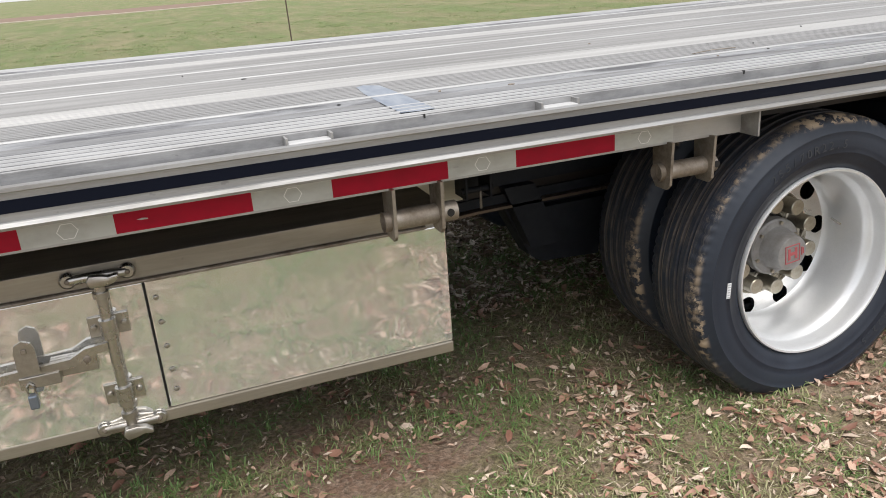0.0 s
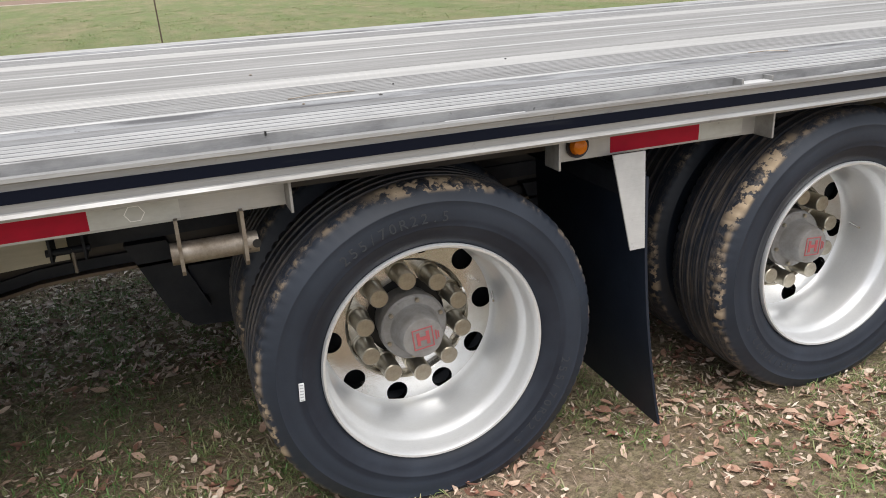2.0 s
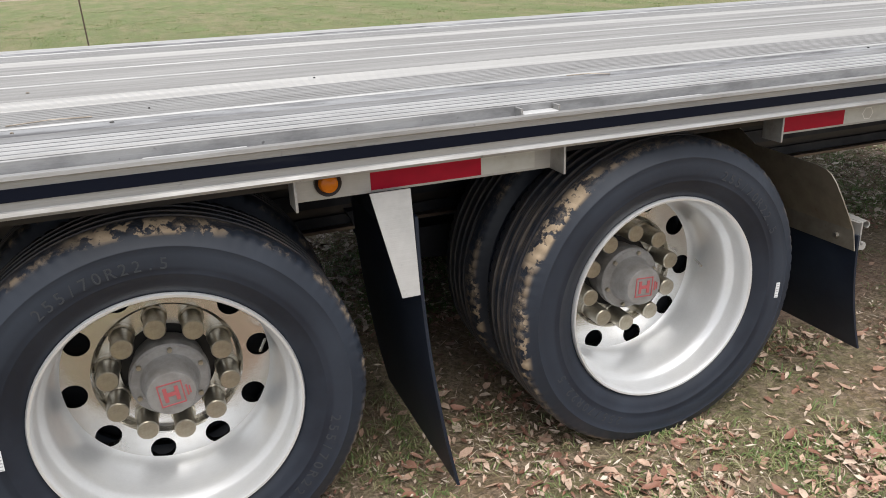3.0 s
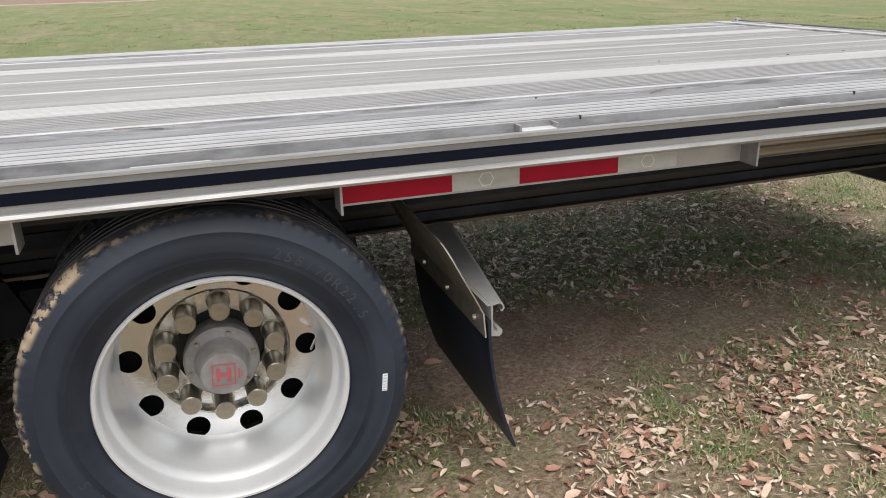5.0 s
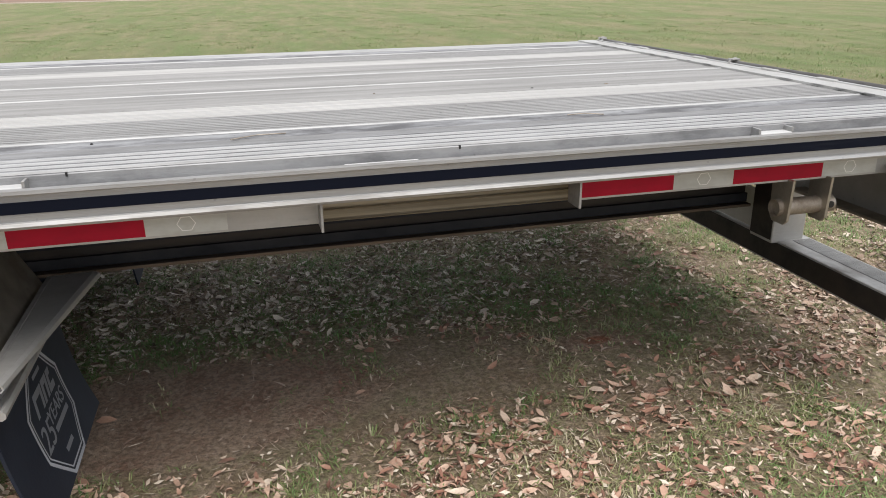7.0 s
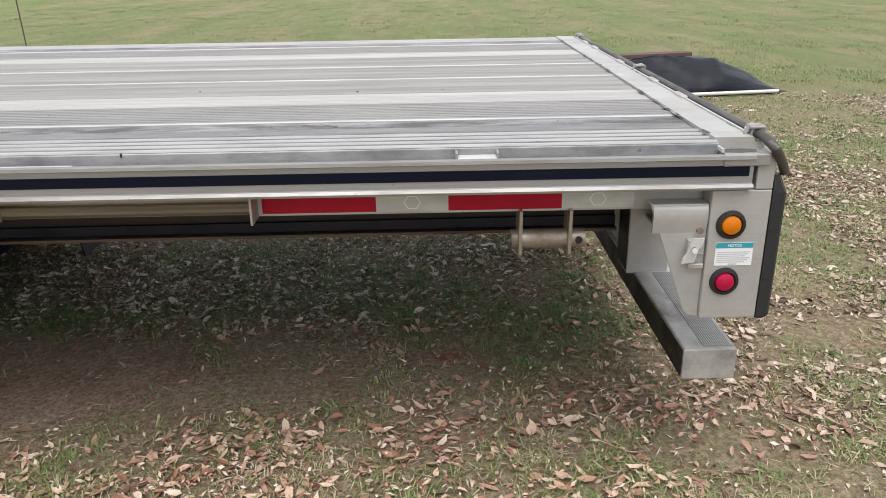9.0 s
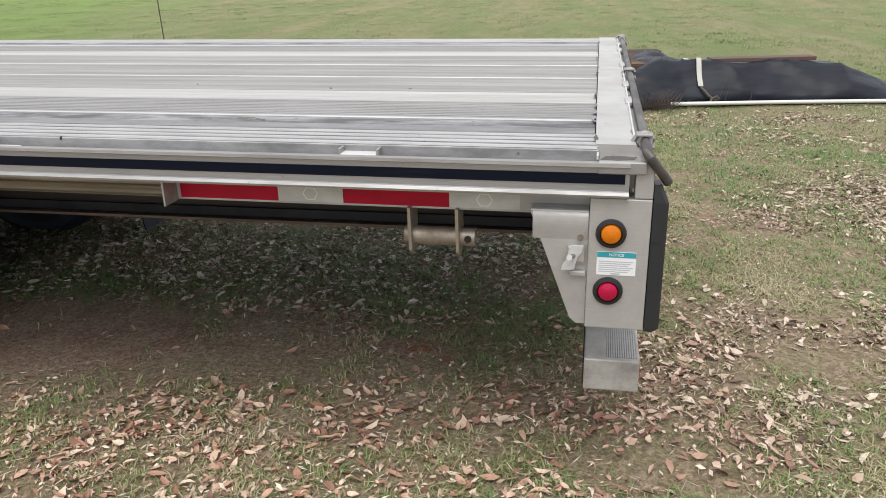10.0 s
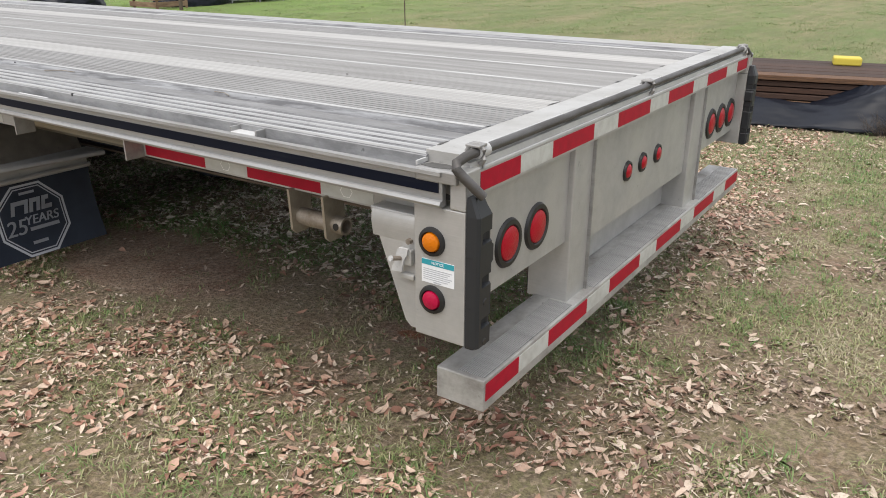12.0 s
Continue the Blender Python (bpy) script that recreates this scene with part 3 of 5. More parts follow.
def along(a, b):
    """A strip that follows the lower edge of the main beam, from a to b above it."""
    return [(x, z + a) for x, z in LOWER] + [(x, z + b) for x, z in reversed(LOWER)]


for y in (0.70, 1.72):
    beam = part("main_beam", prism(LOWER + [(-0.16, 0.93), (FRONT, 0.93)], "y", y + 0.045, y + 0.055), FRAME_DARK, trailer, "dark painted main beam")
    part("bottom_flange", prism(along(-0.010, 0.0), "y", y, y + 0.11), FLANGE, beam)
    part("flange_lip", prism(along(0.003, 0.036), "y", y + 0.028, y + 0.04), BLACK_STEEL, beam)
    part("stiffener", prism(along(0.068, 0.118), "y", y + 0.03, y + 0.044), BLACK_STEEL, beam)
for i in range(26):
    x = -10.2 + i * 0.39
    part("cross_member", boxed(x - 0.03, x + 0.03, 0.11, 2.31, 0.875, 0.97), FRAME_DARK, trailer)
part("inner_panel", prism([(0.10, 0.985), (0.10, 0.955), (0.095, 0.95), (0.10, 0.945), (0.10, 0.915), (0.095, 0.91), (0.10, 0.905), (0.10, 0.87), (0.108, 0.87), (0.108, 0.985)], "x", FRONT, -0.16), FRAME_DARK, trailer)


PANEL = worn_metal("khaki_ridged_panel", (0.60, 0.56, 0.45), (0.46, 0.42, 0.32), 0.42, (0.8, 6, 6), 0.35, 0.2)
# front beam web again as a khaki plate, reflected light in its colour
part("gooseneck_plate", prism([(FRONT, 0.56), (-5.90, 0.56), (-5.55, 0.578), (-5.47, 0.580), (-5.47, 0.92), (FRONT, 0.92)], "y", 0.722, 0.728), PANEL, trailer, "khaki plate for the lit front stretch of the beam web")
hook = part("tie_clamp", boxed(-5.505, -5.497, 0.60, 0.70, 0.612, 0.86, bevel=0.002), BLACK_STEEL, trailer, "small steel clamp under the frame")
part("clamp_plate", boxed(-5.418, -5.410, 0.60, 0.70, 0.612, 0.86, bevel=0.002), BLACK_STEEL, hook)
bm = bmesh.new()
cyl(bm, (-5.515, 0.62, 0.640), (-5.400, 0.62, 0.640), 0.011, 10)
part("clamp_bolt", bm, BLACK_STEEL, hook)
bm = bmesh.new()
cyl(bm, (-5.447, 0.615, 0.645), (-5.447, 0.615, 0.573), 0.005, 8)
part("clamp_pin", bm, STEEL, hook)
RIDGED = worn_metal("dull_ridged_panel", (0.44, 0.395, 0.305), (0.20, 0.172, 0.125), 0.42, (0.5, 30, 30), 0.4, 0.3, (0.36, 0.62))
ridged = [(0.094, 0.985), (0.094, 0.836)]
for i in range(5):
    z = 0.838 + i * 0.028
    ridged += [(0.086, z), (0.080, z + 0.004), (0.086, z + 0.008), (0.086, z + 0.020)]
part("ridged_panel", prism(ridged, "x", -2.106, -0.943), RIDGED, trailer, "khaki ridged inner panel")

# ---- wheels ----
R_TYRE, AXLE_Z = 0.456, 0.430
def tyre_mesh():
    prof = [(0.2930, 0.034), (0.304, 0.022), (0.330, 0.010), (0.3445, 0.0056), (0.3460, 0.0044), (0.3490, 0.0042), (0.3505, 0.0046), (0.362, 0.002), (0.392, 0.001),
            (0.4075, 0.0036), (0.4090, 0.0028), (0.4115, 0.0034), (0.4130, 0.0050), (0.435, 0.014), (0.4462, 0.022), (0.4535, 0.034)]
    tread = []
    for y in (0.075, 0.110, 0.148, 0.186):
        tread += [(R_TYRE, y - 0.006), (R_TYRE - 0.011, y - 0.003), (R_TYRE - 0.011, y + 0.003), (R_TYRE, y + 0.006)]
    mirror = [(r, 0.262 - y) for r, y in reversed(prof)]
    bm = bmesh.new()
    full = prof + tread + mirror
    seg = 360
    rings = []
    for k, (r, y) in enumerate(full):
        ring = []
        for i in range(seg):
            rr = r
            if k in (14, 15) or k in (len(full) - 16, len(full) - 15):
                rr = r - (0.0055 if i % 4 == 0 else 0.0)
            a = 2 * math.pi * i / seg
            ring.append(bm.verts.new((rr * math.cos(a), y, rr * math.sin(a))))
        rings.append(ring)
    for p, q in zip(rings, rings[1:]):
        for i in range(seg):
            bm.faces.new((p[i], p[(i + 1) % seg], q[(i + 1) % seg], q[i]))
    bmesh.ops.recalc_face_normals(bm, faces=bm.faces[:])
    return bm


def rim_mesh():
    prof = [(0.285, 0.050), (0.2962, 0.034), (0.2985, 0.022), (0.2950, 0.015), (0.2895, 0.016), (0.2855, 0.024), (0.2835, 0.040), (0.2825, 0.070), (0.2790, 0.080),
            (0.2700, 0.092), (0.2665, 0.110), (0.2655, 0.160), (0.2660, 0.205), (0.2635, 0.226), (0.2570, 0.242), (0.2500, 0.250)]
    return lathe(prof, 96)


def disc_mesh():
    """The wheel disc with ten round hand holes cut through it."""
    bm = bmesh.new()
    seg, holes, rh, ch = 80, 10, 0.0315, 0.2265
    outer = [bm.verts.new((0.2595 * math.cos(2 * math.pi * i / seg), 0.250, 0.2595 * math.sin(2 * math.pi * i / seg))) for i in range(seg)]
    inner = [bm.verts.new((0.182 * math.cos(2 * math.pi * i / seg), 0.250, 0.182 * math.sin(2 * math.pi * i / seg))) for i in range(seg)]
    edges = []
    for loop in (outer, inner):
        edges += [bm.edges.new((loop[i], loop[(i + 1) % seg])) for i in range(seg)]
    back = []
    for h in range(holes):
        a = 2 * math.pi * h / holes
        c = Vector((ch * math.cos(a), 0.250, ch * math.sin(a)))
        ring = [bm.verts.new(c + Vector((rh * math.cos(2 * math.pi * k / 18), 0, rh * math.sin(2 * math.pi * k / 18)))) for k in range(18)]
        edges += [bm.edges.new((ring[k], ring[(k + 1) % 18])) for k in range(18)]
        back.append(ring)
    bmesh.ops.triangle_fill(bm, edges=edges, use_beauty=True)
    for ring in back:
        deep = [bm.verts.new(v.co + Vector((0, 0.02, 0))) for v in ring]
        for k in range(18):
            bm.faces.new((ring[k], ring[(k + 1) % 18], deep[(k + 1) % 18], deep[k]))
    loops = [inner]
    for r, y in ((0.178, 0.253), (0.174, 0.271), (0.168, 0.276), (0.116, 0.276), (0.112, 0.292)):
        loops.append([bm.verts.new((r * math.cos(2 * math.pi * i / seg), y, r * math.sin(2 * math.pi * i / seg))) for i in range(seg)])
    for p, q in zip(loops, loops[1:]):
        for i in range(seg):
            bm.faces.new((p[i], p[(i + 1) % seg], q[(i + 1) % seg], q[i]))
    for f in bm.faces:
        f.normal_update()
    return bm


def build_wheel():
    wheel = smooth(part("wheel", tyre_mesh(), RUBBER, trailer, "dual truck wheel with muddy black tyre"), 40)
    smooth(part("rim", rim_mesh(), RIM, wheel, "polished aluminium rim"), 50)
    part("disc", disc_mesh(), DISC, wheel)
    cap = lathe([(0.0, 0.122), (0.050, 0.122), (0.0555, 0.124), (0.0585, 0.130), (0.0625, 0.150), (0.067, 0.186), (0.071, 0.192), (0.090, 0.194), (0.0955, 0.199), (0.0965, 0.210), (0.0965, 0.225), (0.090, 0.232), (0.088, 0.285), (0.0, 0.285)], 48)
    smooth(part("hub_cap", cap, HUB_GREY, wheel, "grey hub cap with a red badge"), 35)
    part("hub_well", lathe([(0.113, 0.2915), (0.0, 0.2915)], 40), GROMMET, wheel)
    for x0, x1, z0, z1 in ((-0.019, -0.010, -0.019, 0.019), (0.008, 0.017, -0.019, 0.019), (-0.010, 0.008, -0.005, 0.005), (-0.030, 0.028, -0.030, -0.027), (-0.030, 0.028, 0.027, 0.030),
                           (-0.030, -0.027, -0.027, 0.027), (0.025, 0.028, -0.027, 0.027), (0.034, 0.038, -0.014, 0.014), (0.041, 0.044, -0.010, 0.010)):
        part("badge_stroke", boxed(x0, x1, 0.1203, 0.1222, z0, z1), RED_LOGO, wheel, "faded red badge stroke")
    for i in range(10):
        a = 2 * math.pi * (i + 0.5) / 10
        c, s = math.cos(a), math.sin(a)
        nut = part("nut_cover", lathe([(0.0, 0.1870), (0.0235, 0.1870), (0.0262, 0.190), (0.0268, 0.262), (0.031, 0.265), (0.031, 0.277), (0.0, 0.277)], 18), NUT_COVER, wheel)
        nut.location = (0.1425 * c, 0, 0.1425 * s)
        smooth(nut)
    for i in range(6):
        a = 2 * math.pi * i / 6 + 0.3
        b = part("cap_bolt", lathe([(0.0, 0.186), (0.006, 0.186), (0.0065, 0.196)], 8), NUT_COVER, wheel)
        b.location = (0.0825 * math.cos(a), 0.0, 0.0825 * math.sin(a))
    valve = bmesh.new()
    cyl(valve, (0.243, 0.205, 0.03), (0.222, 0.15, 0.03), 0.0035, 8)
    part("valve", valve, CHROME, wheel)
    return wheel


def tyre_label(wheel, angle, tilt, r=0.352):
    a = radians(angle)
    place = Matrix.Translation((r * math.cos(a), 0.002, r * math.sin(a))) @ Matrix.Rotation(radians(tilt), 4, "Y")
    lab = part("paper_label", boxed(-0.0065, 0.0065, -0.0015, 0.0, -0.024, 0.024), STICKER, wheel, "small white paper label")
    lab.matrix_basis = place
    for k in range(6):
        part("print_bar", boxed(-0.0045, 0.0045, -0.0022, -0.0014, -0.022 + k * 0.008, -0.0195 + k * 0.008), INK, lab)


def tyre_words(wheel, words, angle, r=0.372, size=0.036):
    """Raised size lettering round the sidewall, read clockwise, tops outward."""
    for i, ch in enumerate(words):
        if ch == " ":
            continue
        a = radians(angle - i * 4.1)
        c, q = math.cos(a), math.sin(a)
        m = Matrix(((q, c, 0, r * c), (0, 0, -1, 0.0006), (-c, q, 0, r * q), (0, 0, 0, 1)))
        lettering("raised_letter", ch, size, m, LETTER, wheel)


LETTER = mat("raised_rubber_letter", (0.040, 0.045, 0.054), 0.55)
WHEEL_X = (-4.601, -3.283)
wheel = build_wheel()
wheel.matrix_basis = Matrix.Translation((WHEEL_X[0], -0.022, 0.409)) @ Matrix.Rotation(radians(-5.6), 4, "Y")
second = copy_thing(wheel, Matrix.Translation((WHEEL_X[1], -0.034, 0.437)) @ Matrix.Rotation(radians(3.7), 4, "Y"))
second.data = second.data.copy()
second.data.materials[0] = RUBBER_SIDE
tyre_label(wheel, 175.5, 8)
tyre_label(second, -1.7, 1, 0.383)
tyre_words(wheel, "255/70R22.5", 120)
tyre_words(wheel, "255/70R22.5", -20)
tyre_words(second, "255/70R22.5", 250)
tyre_words(second, "255/70R22.5", 70)
part("suspension_hanger", prism([(-5.31, 0.535), (-5.19, 0.30), (-5.15, 0.272), (-4.90, 0.255), (-4.86, 0.535)], "y", 0.77, 0.87), BLACK_STEEL, trailer, "black hanger plate of the axle suspension")
for x in WHEEL_X:
    for y, flip in ((0.285, 0), (2 * CENTRE - 0.285, 180), (2 * CENTRE + 0.058, 180)):
        t = smooth(part("inner_tyre", tyre_mesh(), RUBBER, trailer), 40) if x == WHEEL_X[0] and flip == 0 else None
        if t is None:
            t = new("inner_tyre", base_tyre)
            t.parent = trailer
        else:
            base_tyre = t.data
        t.matrix_basis = Matrix.Translation((x, y, AXLE_Z)) @ Matrix.Rotation(radians(flip), 4, "Z")
        part("wheel_back", lathe([(0.296, 0.06), (0.10, 0.07), (0.0, 0.07)], 40), BLACK_STEEL, trailer).matrix_basis = t.matrix_basis.copy()
    axle = bmesh.new()
    cyl(axle, (x, 0.20, AXLE_Z), (x, 2 * CENTRE - 0.20, AXLE_Z), 0.065, 20)
    part("axle", axle, BLACK_STEEL, trailer)
    for y in (0.72, 1.66):
        part("trailing_arm", prism([(x - 0.55, 0.50), (x - 0.55, 0.40), (x, 0.34), (x + 0.35, 0.36), (x + 0.35, 0.46), (x, 0.50)], "y", y, y + 0.09), BLACK_STEEL, trailer)
        bag = part("air_bag", lathe([(0.0, -0.1), (0.09, -0.1), (0.125, -0.05), (0.11, 0.0), (0.125, 0.05), (0.09, 0.1), (0.0, 0.1)], 28), BUMPER, trailer)
        bag.matrix_basis = Matrix.Translation((x + 0.28, y + 0.04, 0.55)) @ Matrix.Rotation(radians(90), 4, "X")
        part("hanger", prism([(x - 0.60, 0.60), (x - 0.50, 0.36), (x - 0.62, 0.36), (x - 0.72, 0.60)], "y", y - 0.02, y + 0.11), BLACK_STEEL, trailer)


# ---- mud flaps ----
def flap_mesh(x, y0, y1, z0, z1, bow, slant=0.0):
    bm = bmesh.new()
    rows = 14
    grid = []
    for i in range(rows + 1):
        f = i / rows
        z = z1 + (z0 - z1) * f
        dx = bow * f * f
        grid.append([[bm.verts.new((x + dx + o + slant * (y - y0), y, z)) for y in (y0, y1)] for o in (0.0, 0.008)])
    for a, b in zip(grid, grid[1:]):
        for k in (0, 1):
            bm.faces.new((a[k][0], a[k][1], b[k][1], b[k][0]))
        for j in (0, 1):
            bm.faces.new((a[0][j], a[1][j], b[1][j], b[0][j]))
    bm.faces.new((grid[0][0][0], grid[0][0][1], grid[0][1][1], grid[0][1][0]))
    bm.faces.new((grid[-1][0][0], grid[-1][0][1], grid[-1][1][1], grid[-1][1][0]))
    bmesh.ops.recalc_face_normals(bm, faces=bm.faces[:])
    return bm


flap_one = smooth(part("mud_flap", flap_mesh(-4.015, -0.035, 0.58, 0.03, 0.80, 0.080), FLAP, trailer, "plain black rubber mud flap"))
part("flap_bracket", prism([(-4.118, 0.870), (-4.022, 0.870), (-4.011, 0.605), (-4.056, 0.605)], "y", -0.036, -0.031), WHITE_METAL, flap_one, "pale tapered flap bracket")
part("bracket_arm", boxed(-4.055, -4.016, -0.03, 0.6, 0.74, 0.80, bevel=0.004), BLACK_STEEL, flap_one)
flap_two = smooth(part("mud_flap", flap_mesh(-2.628, -0.05, 0.62, 0.135, 0.53, 0.075), FLAP, trailer, "black rubber mud flap with pale printed badge"))


def sheet(corners, thick):
    """A bent sheet from a row of (x, y, z) pairs, one pair a line across, given a thickness along x."""
    bm = bmesh.new()
    lines = [[[bm.verts.new((x + o, y, z)) for x, y, z in pair] for o in (0.0, thick)] for pair in corners]
    for a, b in zip(lines, lines[1:]):
        for k in (0, 1):
            bm.faces.new((a[k][0], a[k][1], b[k][1], b[k][0]))
        for j in (0, 1):
            bm.faces.new((a[0][j], a[1][j], b[1][j], b[0][j]))
    for q in (lines[0], lines[-1]):
        bm.faces.new((q[0][0], q[0][1], q[1][1], q[1][0]))
    bmesh.ops.recalc_face_normals(bm, faces=bm.faces[:])
    return bm


# a trough of two sheets that open upwards from the clamp line; the flap hangs from the clamp
lean = [(-2.636, -0.050, 0.484), (-2.636, -0.036, 0.545), (-2.660, -0.032, 0.594), (-2.685, -0.028, 0.642), (-2.712, -0.018, 0.698), (-2.726, -0.008, 0.725), (-2.733, 0.008, 0.738), (-2.736, 0.040, 0.745), (-2.738, 0.16, 0.750), (-2.741, 0.29, 0.756), (-2.760, 0.34, 0.800), (-2.782, 0.36, 0.850)]
part("flap_bracket", sheet([((x, y, z), (x, 0.62, z)) for x, y, z in lean], 0.004), ALU_SHADE, flap_two, "folded aluminium flap bracket")
# the clamp behind it is a channel that widens towards the frame
wing = [((-2.628, -0.046, 0.570), (-2.628, 0.64, 0.570)), ((-2.596, -0.044, 0.572), (-2.500, 0.64, 0.574)), ((-2.586, -0.043, 0.566), (-2.486, 0.64, 0.568)), ((-2.583, -0.043, 0.556), (-2.482, 0.64, 0.556)), ((-2.590, -0.044, 0.549), (-2.490, 0.64, 0.549))]
part("clamp_channel", sheet(wing, 0.004), ALU_REAR, flap_two)
part("channel_web", boxed(-2.618, -2.613, -0.048, 0.62, 0.484, 0.572, bevel=0.001), ALU_REAR, flap_two)
foot = [(-2.616, 0.484), (-2.596, 0.480), (-2.588, 0.485), (-2.586, 0.496), (-2.592, 0.504), (-2.600, 0.502), (-2.602, 0.494), (-2.614, 0.496)]
part("channel_foot", prism(foot, "y", -0.046, 0.62), ALU_REAR, flap_two)
for y in (0.02, 0.24, 0.46):
    b = smooth(part("clamp_bolt", lathe([(0.0, -0.010), (0.008, -0.009), (0.010, 0.0)], 10), CHROME, flap_two))
    b.matrix_basis = Matrix.Translation((-2.637, y, 0.515)) @ Matrix.Rotation(radians(-90), 4, "Z")
for y in (2 * CENTRE - 0.58,):
    for x in (-4.015, -2.622):
        part("mud_flap", flap_mesh(x, y, y + 0.60, 0.06, 0.80, 0.05), FLAP, trailer)

# badge print on the second flap: two octagon lines, a pale shape for the mark, and lettering
def octagon_line(r, wdt, bm):
    ring = [[bm.verts.new((q * math.cos(math.pi / 8 + math.pi / 4 * i), q * math.sin(math.pi / 8 + math.pi / 4 * i), 0)) for i in range(8)] for q in (r, r - wdt)]
    for i in range(8):
        bm.faces.new((ring[0][i], ring[0][(i + 1) % 8], ring[1][(i + 1) % 8], ring[1][i]))


def drape(me):
    """Lay flat print, drawn as (across, up), on the bowed rear face of the flap."""
    for v in me.vertices if isinstance(me, bpy.types.Mesh) else me.verts:
        u, w = v.co.x, v.co.y
        z = 0.300 + w
        f = (0.53 - z) / 0.395
        v.co = (-2.628 + 0.075 * f * f + 0.0092, 0.300 + u, z)
    return me


bm = bmesh.new()
octagon_line(0.176, 0.011, bm)
octagon_line(0.158, 0.005, bm)
bmesh.ops.subdivide_edges(bm, edges=bm.edges[:], cuts=3, use_grid_fill=True)
part("badge_outline", drape(bm), PRINT, flap_two, "pale printed badge outline")
# the maker's mark: three heavy slanted shapes
bm = bmesh.new()
for a, wide in ((-0.104, 0.080), (-0.018, 0.052), (0.040, 0.052)):
    for x0, x1, z0, z1 in ((0.0, 0.018, 0.030, 0.092), (wide - 0.018, wide, 0.030, 0.092), (0.018, wide - 0.018, 0.072, 0.092)):
        if a > 0.03 and x0 > 0.018:
            z0, z1 = 0.030, 0.050
            x0 = 0.018
        prism([(a + x0 + 0.25 * z0, z0), (a + x1 + 0.25 * z0, z0), (a + x1 + 0.25 * z1, z1), (a + x0 + 0.25 * z1, z1)], "z", -0.0004, 0.0004, bm)
part("mark_shape", drape(bm), PRINT, flap_two)
slant = Matrix(((1, 0.22, 0, 0), (0, 1, 0, 0), (0, 0, 1, 0), (0, 0, 0, 1)))
for words, size, x, z in (("25", 0.098, -0.083, -0.028), ("YEARS", 0.058, 0.040, -0.006)):
    for shift in (-0.0016, 0.0016):
        drape(lettering("badge_lettering", words, size, Matrix.Translation((x + shift, z, 0)) @ slant, PRINT, flap_two).data)
for a in ((-0.028, 0.112, -0.052, -0.036), (-0.036, 0.036, -0.112, -0.098), (-0.036, 0.036, 0.116, 0.128)):
    part("print_bar", drape(boxed(*a, -0.0004, 0.0004)), PRINT, flap_two)


# ---- tool box ----
BX0, BX1, BY0, BZ0, BZ1 = -7.930, -5.739, 0.185, 0.325, 0.752
toolbox = part("tool_box", boxed(BX0, BX1, BY0 + 0.012, BY0 + 0.46, BZ0, BZ1, bevel=0.004), ALU_SHADE, trailer, "polished stainless tool box with a rod latch")
part("door_seam", boxed(-6.509, -6.499, BY0 + 0.007, BY0 + 0.0118, 0.348, 0.690), GROMMET, toolbox)
part("fixed_panel", boxed(-6.503, -5.737, BY0, BY0 + 0.012, 0.347, 0.690, bevel=0.003), STAINLESS, toolbox)
part("box_door", boxed(BX0 + 0.02, -6.508, BY0 - 0.002, BY0 + 0.012, 0.340, 0.690, bevel=0.003), STAINLESS, toolbox)
part("bottom_sill", boxed(BX0, -5.737, BY0 - 0.004, BY0 + 0.03, 0.312, 0.346, bevel=0.004), ALU_SHADE, toolbox)
part("top_frame", boxed(BX0, -5.737, BY0 + 0.004, BY0 + 0.012, 0.698, 0.752, bevel=0.002), ALU_SHADE, toolbox)
part("drip_edge", boxed(BX0, -5.791, BY0 - 0.008, BY0 + 0.012, 0.690, 0.697, bevel=0.002), STEEL, toolbox)
for z in (0.645, 0.580, 0.515, 0.450, 0.395):
    r = smooth(part("rivet", lathe([(0.0, -0.005), (0.005, -0.004), (0.0075, 0.0), (0.0, 0.0)], 12), CHROME, toolbox))
    r.location = (-6.484 + 0.012 * (0.645 - z), BY0, z)
LX = -6.597
latch = smooth(part("latch_rod", tube([(LX, 0.158, 0.33), (LX, 0.158, 0.50), (LX, 0.158, 0.725)], 0.0125, 16), CHROME, toolbox, "plated steel latch rod"))
for z in (0.603, 0.424):
    part("rod_guide", boxed(LX - 0.045, LX + 0.045, BY0 - 0.008, BY0 - 0.003, z - 0.026, z + 0.026, bevel=0.002), CHROME, toolbox)
    bm = bmesh.new()
    cyl(bm, (LX, 0.158, z - 0.024), (LX, 0.158, z + 0.024), 0.0195, 18)
    smooth(part("guide_sleeve", bm, CHROME, toolbox))
    for dx in (-0.033, 0.033):
        b = smooth(part("guide_bolt", lathe([(0.0, -0.009), (0.006, -0.008), (0.008, -0.002), (0.008, 0.0)], 10), CHROME, toolbox))
        b.location = (LX + dx, BY0 - 0.007, z)
